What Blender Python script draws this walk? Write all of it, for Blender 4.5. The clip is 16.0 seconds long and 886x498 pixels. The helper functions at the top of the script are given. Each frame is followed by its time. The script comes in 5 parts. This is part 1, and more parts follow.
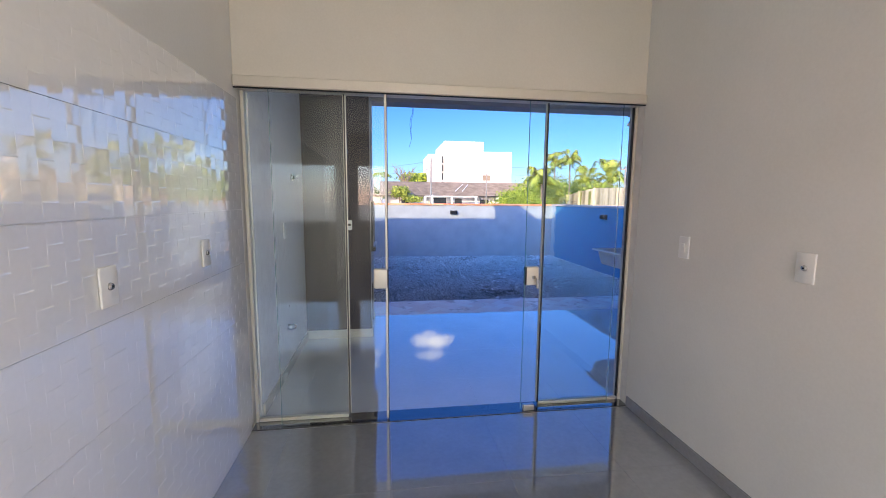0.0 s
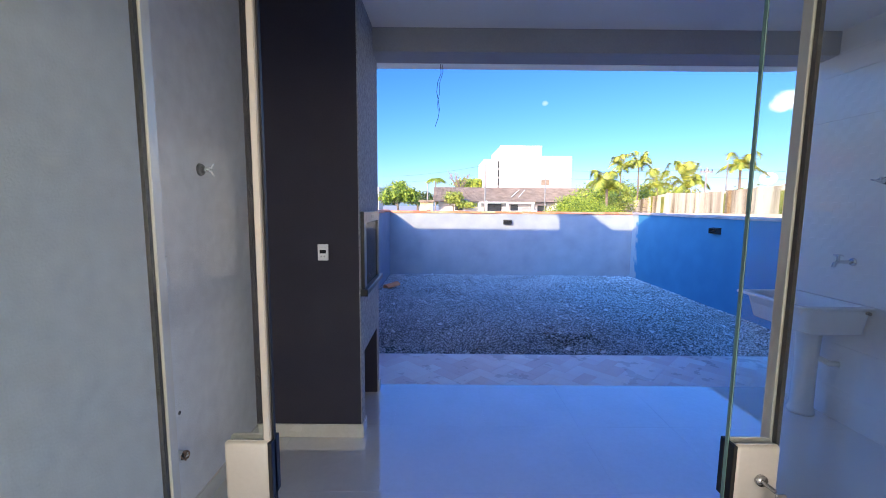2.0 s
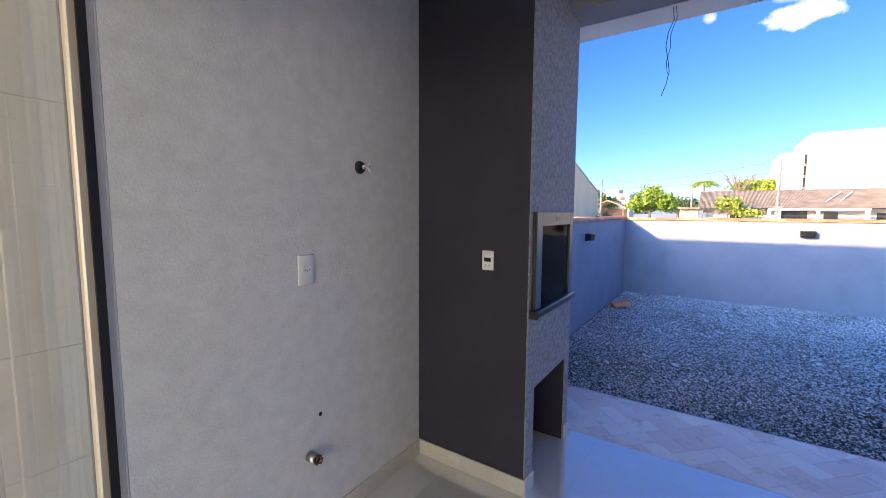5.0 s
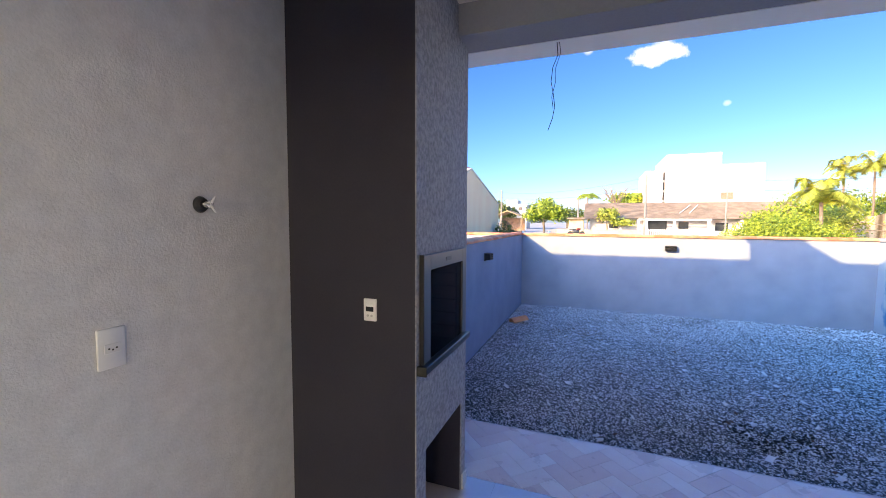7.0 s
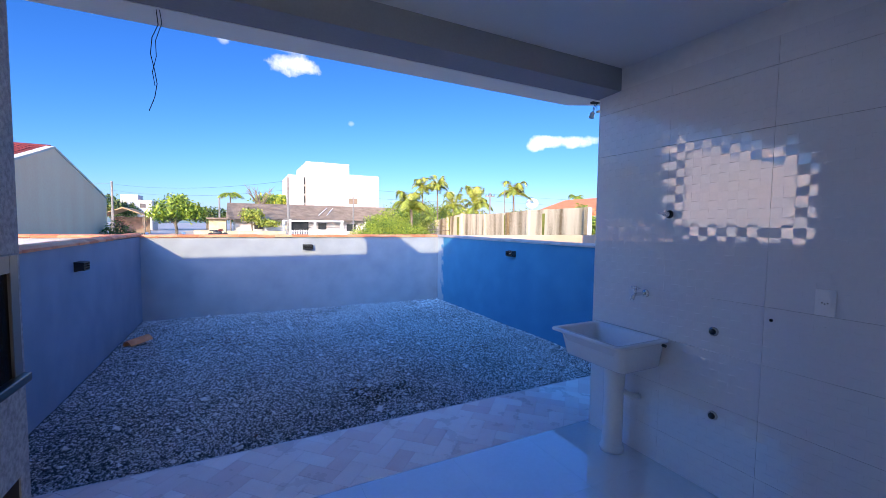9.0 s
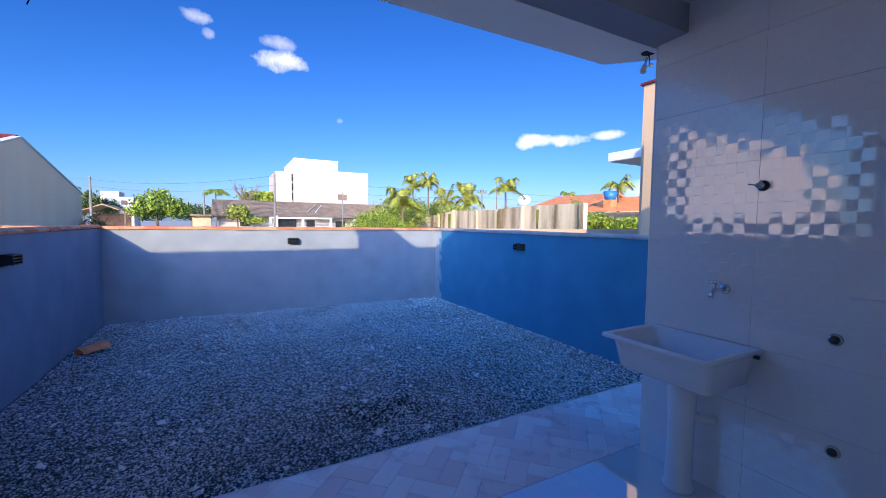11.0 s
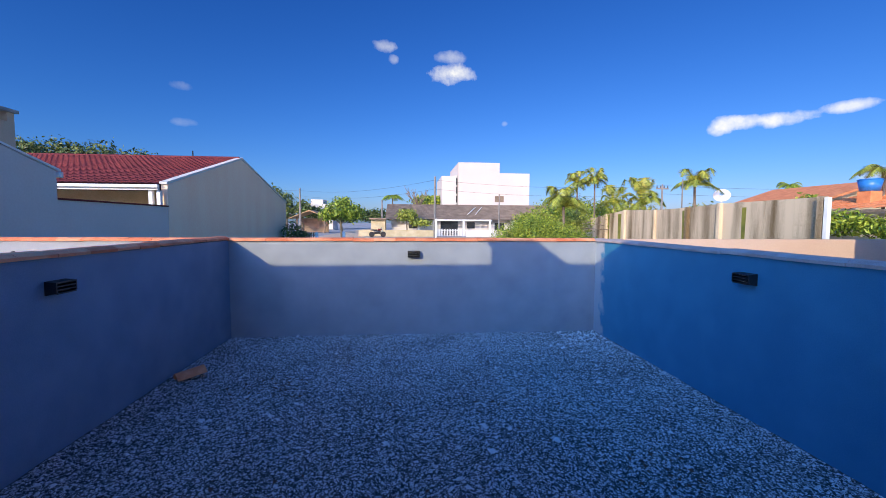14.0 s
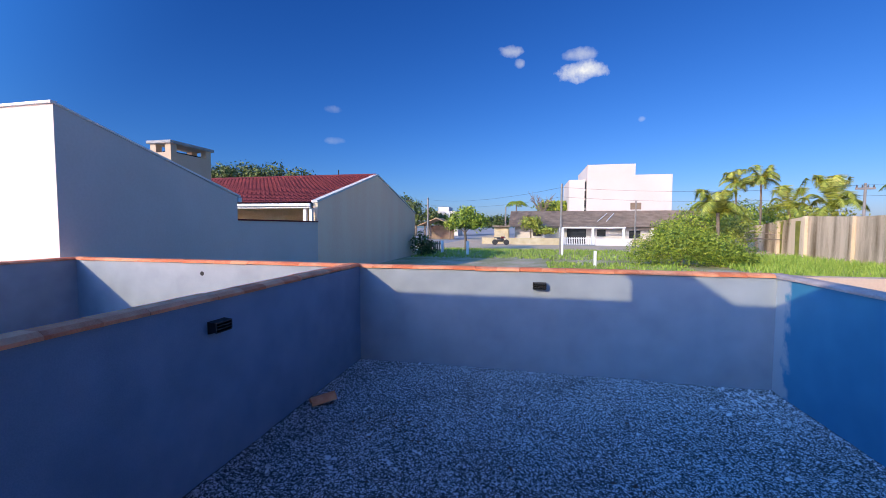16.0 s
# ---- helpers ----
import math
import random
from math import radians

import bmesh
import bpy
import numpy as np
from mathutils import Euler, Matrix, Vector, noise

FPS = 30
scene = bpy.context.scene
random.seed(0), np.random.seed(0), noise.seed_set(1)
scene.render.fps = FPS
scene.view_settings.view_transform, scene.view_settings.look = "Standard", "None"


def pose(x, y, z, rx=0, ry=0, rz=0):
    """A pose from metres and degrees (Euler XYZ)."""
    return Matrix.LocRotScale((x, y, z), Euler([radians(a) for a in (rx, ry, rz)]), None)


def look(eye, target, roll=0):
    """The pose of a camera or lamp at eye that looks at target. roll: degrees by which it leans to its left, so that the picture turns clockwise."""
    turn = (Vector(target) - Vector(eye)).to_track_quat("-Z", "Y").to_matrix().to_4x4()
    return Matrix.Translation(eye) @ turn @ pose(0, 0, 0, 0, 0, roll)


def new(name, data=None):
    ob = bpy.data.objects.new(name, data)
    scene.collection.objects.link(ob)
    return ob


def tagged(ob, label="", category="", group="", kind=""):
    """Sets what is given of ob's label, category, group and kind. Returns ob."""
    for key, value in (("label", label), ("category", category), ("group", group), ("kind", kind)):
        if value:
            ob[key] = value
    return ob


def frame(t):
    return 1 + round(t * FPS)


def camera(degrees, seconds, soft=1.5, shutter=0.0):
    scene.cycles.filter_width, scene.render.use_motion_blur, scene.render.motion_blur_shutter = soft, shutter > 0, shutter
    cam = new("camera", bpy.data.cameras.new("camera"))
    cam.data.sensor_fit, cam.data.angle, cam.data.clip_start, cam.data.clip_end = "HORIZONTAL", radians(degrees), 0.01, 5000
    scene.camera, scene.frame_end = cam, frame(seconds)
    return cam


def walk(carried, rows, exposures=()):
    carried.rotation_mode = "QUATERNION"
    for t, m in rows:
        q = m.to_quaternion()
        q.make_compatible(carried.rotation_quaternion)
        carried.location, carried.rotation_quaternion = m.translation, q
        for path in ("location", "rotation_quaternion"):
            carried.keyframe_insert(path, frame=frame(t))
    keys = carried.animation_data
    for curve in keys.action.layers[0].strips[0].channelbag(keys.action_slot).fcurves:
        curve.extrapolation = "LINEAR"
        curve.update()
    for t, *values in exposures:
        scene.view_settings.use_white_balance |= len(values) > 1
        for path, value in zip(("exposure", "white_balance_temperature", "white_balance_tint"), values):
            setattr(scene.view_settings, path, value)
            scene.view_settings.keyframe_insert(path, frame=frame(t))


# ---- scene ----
cam = camera(95.9, 16.0, soft=0.6)
EXPOSURES = [(0.0, 1.6, 7000, 10), (1.5, 1.8, 7000, 10), (2.5, 1.9, 7200, 10), (4.2, 2.0, 7600, 10), (6.4, 2.25, 9600, 10), (7.2, 2.1, 9400, 10), (8.0, 1.75, 7800, 10), (9.0, 1.55, 7000, 8), (11.5, 1.1, 6600, 8), (13.0, 0.85, 6600, 8), (16.0, 0.72, 6600, 8)]
PATH = [
    (0, (0.017, 0.155, 1.483), (0.294, 2.121, 1.239), 0.5),
    (0.5, (0.079, 0.646, 1.475), (0.345, 2.614, 1.239), 0.5),
    (1, (0.159, 1.104, 1.488), (0.399, 3.075, 1.253), 0.5),
    (1.5, (0.24, 1.519, 1.489), (0.404, 3.499, 1.264), 0.5),
    (2, (0.34, 1.858, 1.506), (0.344, 3.846, 1.289), 0.5),
    (2.5, (0.377, 2.153, 1.488), (0.109, 4.124, 1.28), 0.2),
    (3, (0.447, 2.307, 1.48), (-0.15, 4.206, 1.286), 0.1),
    (3.5, (0.54, 2.365, 1.474), (-0.356, 4.143, 1.287), 0.2),
    (4, (0.6, 2.381, 1.444), (-0.479, 4.054, 1.26), 0.3),
    (4.2, (0.614, 2.389, 1.426), (-0.506, 4.036, 1.242), 0.3),
    (6.3, (0.414, 2.598, 1.585), (-0.595, 4.317, 1.429), 0.3),
    (6.5, (0.443, 2.635, 1.599), (-0.5, 4.392, 1.447), 0.4),
    (7, (0.532, 2.711, 1.605), (-0.18, 4.575, 1.467), 0.3),
    (7.5, (0.586, 2.741, 1.611), (0.218, 4.702, 1.48), 0.5),
    (8, (0.616, 2.735, 1.615), (0.679, 4.73, 1.492), 0.4),
    (8.5, (0.623, 2.718, 1.614), (1.144, 4.645, 1.493), 0.6),
    (9, (0.639, 2.701, 1.592), (1.538, 4.483, 1.474), 0.7),
    (9.2, (0.638, 2.702, 1.579), (1.647, 4.424, 1.46), 0.8),
    (11.3, (0.841, 3.454, 1.478), (1.748, 5.232, 1.346), 0.6),
    (11.5, (0.903, 3.535, 1.491), (1.738, 5.347, 1.357), 0.5),
    (12, (1.136, 3.751, 1.498), (1.802, 5.632, 1.366), 0.4),
    (12.5, (1.34, 3.977, 1.511), (1.868, 5.901, 1.376), 0.3),
    (13, (1.465, 4.231, 1.526), (1.878, 6.183, 1.393), 0.4),
    (13.5, (1.56, 4.496, 1.549), (1.858, 6.469, 1.415), 0.4),
    (14, (1.612, 4.752, 1.608), (1.797, 6.74, 1.477), 0.3),
    (14.5, (1.605, 4.966, 1.713), (1.691, 6.96, 1.586), 0.3),
    (15, (1.628, 5.079, 1.836), (1.593, 7.075, 1.713), 0.4),
    (15.5, (1.639, 5.103, 1.901), (1.427, 7.088, 1.785), 0.3),
    (16, (1.586, 5.078, 1.924), (1.164, 7.03, 1.815), 0.2),
]
walk(cam, [(t, look(eye, target, roll)) for t, eye, target, roll in PATH], EXPOSURES)

# ---- world, sun, light ----
SUN_DIR = Vector((0.65, 1.0, -0.46)).normalized()
world = bpy.data.worlds.new("sky_world")
scene.world = world
world.use_nodes = True
wt = world.node_tree
wt.nodes.clear()
w_out = wt.nodes.new("ShaderNodeOutputWorld")
w_bg = wt.nodes.new("ShaderNodeBackground")
w_sky = wt.nodes.new("ShaderNodeTexSky")
w_sky.sky_type = "NISHITA"
w_sky.sun_disc = False
w_sky.sun_elevation = radians(21.1)
w_sky.sun_rotation = radians(213)
w_sky.air_density, w_sky.dust_density, w_sky.ozone_density = 1.0, 0.6, 3.5
w_co = wt.nodes.new("ShaderNodeTexCoord")
w_noise = wt.nodes.new("ShaderNodeTexNoise")
w_noise.inputs["Scale"].default_value = 26
w_noise.inputs["Detail"].default_value = 6
w_noise.inputs["Roughness"].default_value = 0.6
wt.links.new(w_co.outputs["Generated"], w_noise.inputs["Vector"])
# small fair-weather clouds: direction, half width, half height, density
CLOUDS = [
    ((-0.047, 0.920, 0.390), 0.024, 0.013, 0.55), ((-0.027, 0.930, 0.365), 0.012, 0.010, 0.4),
    ((0.105, 0.935, 0.339), 0.052, 0.020, 1.0), ((0.104, 0.922, 0.373), 0.034, 0.014, 0.45),
    ((0.675, 0.712, 0.196), 0.075, 0.013, 0.95), ((0.627, 0.754, 0.196), 0.028, 0.016, 1.0),
    ((0.751, 0.629, 0.202), 0.034, 0.010, 0.8), ((-0.442, 0.856, 0.268), 0.020, 0.009, 0.18),
    ((0.232, 0.944, 0.234), 0.008, 0.006, 0.28), ((0.814, 0.576, 0.077), 0.06, 0.026, 0.7),
    ((-0.448, 0.871, 0.201), 0.022, 0.008, 0.15),
]
# deepen the clear blue: lower the exposure of the sky, raise its contrast, cool it
w_lvl = wt.nodes.new("ShaderNodeVectorMath")
w_lvl.operation = "SCALE"
w_lvl.inputs["Scale"].default_value = 0.14
w_split = wt.nodes.new("ShaderNodeSeparateColor")
w_join = wt.nodes.new("ShaderNodeCombineColor")
for k, power in enumerate((1.75, 1.26, 1.06)):
    w_pow = wt.nodes.new("ShaderNodeMath")
    w_pow.operation = "POWER"
    wt.links.new(w_split.outputs[k], w_pow.inputs[0])
    w_pow.inputs[1].default_value = power
    wt.links.new(w_pow.outputs[0], w_join.inputs[k])
w_tint = wt.nodes.new("ShaderNodeVectorMath")
w_tint.operation = "MULTIPLY"
w_tint.inputs[1].default_value = (0.70, 0.72, 1.22)
wt.links.new(w_sky.outputs["Color"], w_lvl.inputs[0])
wt.links.new(w_lvl.outputs[0], w_split.inputs[0])
wt.links.new(w_join.outputs[0], w_tint.inputs[0])
# broad brightening of the sky sunward and overhead, added to fill the shade
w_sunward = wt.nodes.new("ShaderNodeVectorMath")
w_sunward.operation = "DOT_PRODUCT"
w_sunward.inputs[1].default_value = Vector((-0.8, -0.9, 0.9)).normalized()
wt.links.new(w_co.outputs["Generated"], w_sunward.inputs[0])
w_fill = wt.nodes.new("ShaderNodeMapRange")
w_fill.interpolation_type = "SMOOTHSTEP"
wt.links.new(w_sunward.outputs["Value"], w_fill.inputs[0])
w_fill.inputs[1].default_value, w_fill.inputs[2].default_value = 0.15, 1.0
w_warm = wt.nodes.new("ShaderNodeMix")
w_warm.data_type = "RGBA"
wt.links.new(w_fill.outputs[0], w_warm.inputs[0])
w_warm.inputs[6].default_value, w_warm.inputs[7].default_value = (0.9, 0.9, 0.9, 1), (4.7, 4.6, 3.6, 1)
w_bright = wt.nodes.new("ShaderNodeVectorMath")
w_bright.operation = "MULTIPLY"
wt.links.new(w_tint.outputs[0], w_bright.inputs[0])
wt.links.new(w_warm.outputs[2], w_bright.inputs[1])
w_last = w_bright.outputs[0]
for (cx, cy, cz), cw, ch, dens in CLOUDS:
    c = Vector((cx, cy, cz)).normalized()
    side = Vector((c.y, -c.x, 0)).normalized()
    up = side.cross(c)
    dots = []
    for axis, size in ((side, cw), (up, ch)):
        dn = wt.nodes.new("ShaderNodeVectorMath")
        dn.operation = "DOT_PRODUCT"
        wt.links.new(w_co.outputs["Generated"], dn.inputs[0])
        dn.inputs[1].default_value = axis / size
        pw = wt.nodes.new("ShaderNodeMath")
        pw.operation = "POWER"
        ab = wt.nodes.new("ShaderNodeMath")
        ab.operation = "ABSOLUTE"
        wt.links.new(dn.outputs["Value"], ab.inputs[0])
        wt.links.new(ab.outputs[0], pw.inputs[0])
        pw.inputs[1].default_value = 2
        dots.append(pw.outputs[0])
    add = wt.nodes.new("ShaderNodeMath")
    wt.links.new(dots[0], add.inputs[0])
    wt.links.new(dots[1], add.inputs[1])
    ng = wt.nodes.new("ShaderNodeMath")
    ng.operation = "MULTIPLY_ADD"
    wt.links.new(w_noise.outputs["Fac"], ng.inputs[0])
    ng.inputs[1].default_value = -3.4
    wt.links.new(add.outputs[0], ng.inputs[2])
    mr = wt.nodes.new("ShaderNodeMapRange")
    wt.links.new(ng.outputs[0], mr.inputs[0])
    mr.inputs[1].default_value, mr.inputs[2].default_value = -0.45, -2.0
    mr.inputs[3].default_value, mr.inputs[4].default_value = 0.0, dens
    front = wt.nodes.new("ShaderNodeVectorMath")
    front.operation = "DOT_PRODUCT"
    wt.links.new(w_co.outputs["Generated"], front.inputs[0])
    front.inputs[1].default_value = c
    gt = wt.nodes.new("ShaderNodeMath")
    gt.operation = "GREATER_THAN"
    wt.links.new(front.outputs["Value"], gt.inputs[0])
    gt.inputs[1].default_value = 0.5
    fm = wt.nodes.new("ShaderNodeMath")
    fm.operation = "MULTIPLY"
    wt.links.new(mr.outputs[0], fm.inputs[0])
    wt.links.new(gt.outputs[0], fm.inputs[1])
    mx = wt.nodes.new("ShaderNodeMix")
    mx.data_type = "RGBA"
    wt.links.new(fm.outputs[0], mx.inputs[0])
    wt.links.new(w_last, mx.inputs[6])
    mx.inputs[7].default_value = (1.05, 1.04, 1.03, 1)
    w_last = mx.outputs[2]
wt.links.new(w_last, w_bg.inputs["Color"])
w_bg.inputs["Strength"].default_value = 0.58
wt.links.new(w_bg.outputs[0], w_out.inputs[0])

sun_data = bpy.data.lights.new("sun", "SUN")
sun_data.energy, sun_data.angle, sun_data.color = 2.2, radians(0.53), (1.0, 0.83, 0.55)
sun = new("sun", sun_data)
sun.matrix_world = look((0, 0, 20), Vector((0, 0, 20)) + SUN_DIR)


def unseen_light(x, y, z, w, h, yaw, watts, colour):
    d = bpy.data.lights.new("unseen_opening_light", "AREA")
    d.shape, d.size, d.size_y, d.energy, d.color = "RECTANGLE", w, h, watts, colour
    ob = new("unseen_opening_light", d)
    ob.matrix_world = pose(x, y, z, 90, 0, yaw)
    return ob


unseen_light(0.4, -3.95, 1.6, 2.0, 1.2, 0, 7, (1.0, 0.95, 0.87))
# fill lamp added at an invented, unseen opening in the east wall
unseen_light(1.66, -2.6, 1.35, 2.0, 2.0, 90, 23, (1.0, 0.94, 0.85))


# ---- materials ----
def material(name, colour, rough=0.6, metal=0.0, spec=0.5):
    m = bpy.data.materials.new(name)
    m.use_nodes = True
    b = m.node_tree.nodes["Principled BSDF"]
    b.inputs["Base Color"].default_value = (*colour, 1)
    b.inputs["Roughness"].default_value = rough
    b.inputs["Metallic"].default_value = metal
    b.inputs["Specular IOR Level"].default_value = spec
    return m


def surface(name, dark, light, rough=0.6, scale=4.0, fine=60.0, bump=0.1, metal=0.0, spec=0.5, per="", spread=0.25,
            low=0.35, high=0.65, rough_vary=0.1, depth=0.004, coarse_bump=0.0):
    """Two-scale mottled surface: broad stains and fine grain in colour, roughness and relief. per: 'object' or 'island' for piece-to-piece shade."""
    m = material(name, light, rough, metal, spec)
    t = m.node_tree
    b = t.nodes["Principled BSDF"]
    co = t.nodes.new("ShaderNodeTexCoord")
    broad = t.nodes.new("ShaderNodeTexNoise")
    broad.inputs["Scale"].default_value, broad.inputs["Detail"].default_value = scale, 5
    grain = t.nodes.new("ShaderNodeTexNoise")
    grain.inputs["Scale"].default_value, grain.inputs["Detail"].default_value = fine, 4
    geo = t.nodes.new("ShaderNodeNewGeometry")
    for n in (broad, grain):
        t.links.new(geo.outputs["Position"], n.inputs["Vector"])
    both = t.nodes.new("ShaderNodeMath")
    both.operation = "MULTIPLY_ADD"
    t.links.new(grain.outputs["Fac"], both.inputs[0])
    both.inputs[1].default_value = 0.35
    half = t.nodes.new("ShaderNodeMath")
    half.operation = "MULTIPLY"
    t.links.new(broad.outputs["Fac"], half.inputs[0])
    half.inputs[1].default_value = 0.65
    t.links.new(half.outputs[0], both.inputs[2])
    fac = both.outputs[0]
    if per:
        if per == "object":
            src = t.nodes.new("ShaderNodeObjectInfo").outputs["Random"]
        else:
            src = geo.outputs["Random Per Island"]
        sh = t.nodes.new("ShaderNodeMath")
        sh.operation = "MULTIPLY_ADD"
        t.links.new(src, sh.inputs[0])
        sh.inputs[1].default_value = spread
        ad = t.nodes.new("ShaderNodeMath")
        ad.operation = "SUBTRACT"
        t.links.new(fac, ad.inputs[0])
        ad.inputs[1].default_value = spread / 2
        t.links.new(ad.outputs[0], sh.inputs[2])
        fac = sh.outputs[0]
    ramp = t.nodes.new("ShaderNodeMapRange")
    t.links.new(fac, ramp.inputs[0])
    ramp.inputs[1].default_value, ramp.inputs[2].default_value = low, high
    mix = t.nodes.new("ShaderNodeMix")
    mix.data_type = "RGBA"
    t.links.new(ramp.outputs[0], mix.inputs[0])
    mix.inputs[6].default_value, mix.inputs[7].default_value = (*dark, 1), (*light, 1)
    t.links.new(mix.outputs[2], b.inputs["Base Color"])
    rr = t.nodes.new("ShaderNodeMapRange")
    t.links.new(broad.outputs["Fac"], rr.inputs[0])
    rr.inputs[1].default_value, rr.inputs[2].default_value = 0.3, 0.7
    rr.inputs[3].default_value, rr.inputs[4].default_value = max(0.02, rough - rough_vary / 2), min(1, rough + rough_vary / 2)
    t.links.new(rr.outputs[0], b.inputs["Roughness"])
    if bump:
        bp = t.nodes.new("ShaderNodeBump")
        bp.inputs["Strength"].default_value, bp.inputs["Distance"].default_value = bump, depth
        src = grain.outputs["Fac"]
        if coarse_bump:
            ma = t.nodes.new("ShaderNodeMath")
            ma.operation = "MULTIPLY_ADD"
            t.links.new(broad.outputs["Fac"], ma.inputs[0])
            ma.inputs[1].default_value = coarse_bump
            t.links.new(grain.outputs["Fac"], ma.inputs[2])
            src = ma.outputs[0]
        t.links.new(src, bp.inputs["Height"])
        t.links.new(bp.outputs["Normal"], b.inputs["Normal"])
    return m


def glass(name, colour, rough=0.0):
    m = material(name, colour, rough)
    b = m.node_tree.nodes["Principled BSDF"]
    b.inputs["Transmission Weight"].default_value = 1.0
    b.inputs["IOR"].default_value = 1.55
    return m


M_CREAM = surface("cream_wall_paint", (0.70, 0.66, 0.58), (0.76, 0.72, 0.64), 0.65, 2.0, 90, 0.06)
M_WHITE_WALL = surface("white_wall_paint", (0.74, 0.73, 0.70), (0.80, 0.79, 0.76), 0.65, 2.0, 90, 0.06)
M_CEIL = surface("white_ceiling_paint", (0.82, 0.82, 0.81), (0.87, 0.87, 0.86), 0.7, 2.0, 80, 0.05)
M_TEXTURED = surface("grey_textured_render", (0.70, 0.69, 0.68), (0.81, 0.80, 0.79), 0.7, 14, 130, 0.35, depth=0.004, coarse_bump=0.5)
# beam colour, a darker grey than the ceiling and the eave
M_BEAM = surface("grey_beam", (0.34, 0.35, 0.37), (0.40, 0.41, 0.43), 0.7, 2.0, 80, 0.05)
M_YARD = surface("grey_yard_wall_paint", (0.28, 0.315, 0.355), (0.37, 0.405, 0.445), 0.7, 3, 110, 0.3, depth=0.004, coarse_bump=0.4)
# west side wall: grey paint with its dark blue shade mixed into the colour
M_YARD_SIDE_SHADE = surface("shade_tinted_side_wall_paint", (0.15, 0.25, 0.36), (0.22, 0.33, 0.45), 0.7, 3, 110, 0.3, depth=0.004, coarse_bump=0.4)
# east wall: grey-blue paint, deepened with the tint of the shade on it
M_BLUE_SHADE_WALL = surface("blue_grey_shade_wall_paint", (0.03, 0.21, 0.37), (0.055, 0.27, 0.44), 0.7, 3, 110, 0.3, depth=0.004, coarse_bump=0.4)


def ragged_band(m, edge, colour):
    """Past y = edge the wall keeps an older paint, with a ragged brushed border."""
    t = m.node_tree
    b = t.nodes["Principled BSDF"]
    geo = t.nodes.new("ShaderNodeNewGeometry")
    sep = t.nodes.new("ShaderNodeSeparateXYZ")
    n = t.nodes.new("ShaderNodeTexNoise")
    n.inputs["Scale"].default_value, n.inputs["Detail"].default_value = 5, 4
    t.links.new(geo.outputs["Position"], sep.inputs[0])
    t.links.new(geo.outputs["Position"], n.inputs["Vector"])
    ma = t.nodes.new("ShaderNodeMath")
    ma.operation = "MULTIPLY_ADD"
    t.links.new(n.outputs["Fac"], ma.inputs[0])
    ma.inputs[1].default_value = 0.45
    t.links.new(sep.outputs["Y"], ma.inputs[2])
    mr = t.nodes.new("ShaderNodeMapRange")
    t.links.new(ma.outputs[0], mr.inputs[0])
    mr.inputs[1].default_value, mr.inputs[2].default_value = edge + 0.20, edge + 0.28
    mx = t.nodes.new("ShaderNodeMix")
    mx.data_type = "RGBA"
    t.links.new(mr.outputs[0], mx.inputs[0])
    t.links.new(b.inputs["Base Color"].links[0].from_socket, mx.inputs[6])
    mx.inputs[7].default_value = (*colour, 1)
    t.links.new(mx.outputs[2], b.inputs["Base Color"])


ragged_band(M_BLUE_SHADE_WALL, 10.17, (0.42, 0.46, 0.50))
M_PLAIN_RENDER = surface("pale_boundary_render", (0.62, 0.60, 0.57), (0.74, 0.72, 0.69), 0.75, 0.8, 40, 0.15)
M_DARK = surface("dark_grey_smooth_paint", (0.040, 0.038, 0.056), (0.050, 0.048, 0.066), 0.65, 3, 100, 0.0, spec=0.2)
M_STONE = surface("dark_granular_render", (0.22, 0.23, 0.245), (0.42, 0.43, 0.45), 0.75, 48, 260, 0.6, low=0.38, high=0.62, depth=0.006, coarse_bump=0.8)
M_FLOOR_IN = surface("grey_polished_porcelain", (0.25, 0.26, 0.27), (0.31, 0.32, 0.33), 0.05, 3, 40, 0.0, spec=1.0, per="object", spread=0.06, rough_vary=0.03)
M_FLOOR_OUT = surface("light_polished_porcelain", (0.72, 0.71, 0.69), (0.80, 0.79, 0.77), 0.05, 3, 40, 0.0, spec=1.0, per="object", spread=0.06, rough_vary=0.03)


def polish(m, ior, rough=0.03):
    """A clear polished glaze over a material."""
    b = m.node_tree.nodes["Principled BSDF"]
    b.inputs["Coat Weight"].default_value = 1.0
    b.inputs["Coat IOR"].default_value = ior
    b.inputs["Coat Roughness"].default_value = rough
    return m


polish(M_FLOOR_OUT, 3.1)
polish(M_FLOOR_IN, 3.0)
M_GROUT = surface("pale_grout", (0.58, 0.58, 0.57), (0.66, 0.66, 0.65), 0.8, 20, 200, 0.2)
M_TILE = surface("glossy_white_tile", (0.83, 0.83, 0.83), (0.88, 0.88, 0.88), 0.05, 3, 60, 0.0, spec=0.8, rough_vary=0.02)
polish(M_TILE, 1.6)
M_TILE_GROUT = surface("white_grout", (0.78, 0.78, 0.78), (0.84, 0.84, 0.83), 0.8, 20, 200, 0.2)
M_SKIRT_GREY = surface("grey_porcelain_skirting", (0.28, 0.28, 0.30), (0.34, 0.34, 0.36), 0.2, 4, 60, 0.0)
M_SKIRT_CREAM = surface("cream_porcelain_skirting", (0.62, 0.59, 0.52), (0.70, 0.67, 0.60), 0.25, 4, 60, 0.0)
M_GRANITE = polish(surface("black_granite", (0.012, 0.012, 0.014), (0.05, 0.05, 0.055), 0.08, 60, 400, 0.0), 2.6)
M_PROFILE = surface("champagne_aluminium", (0.66, 0.62, 0.54), (0.72, 0.68, 0.60), 0.4, 4, 120, 0.02, metal=0.3)
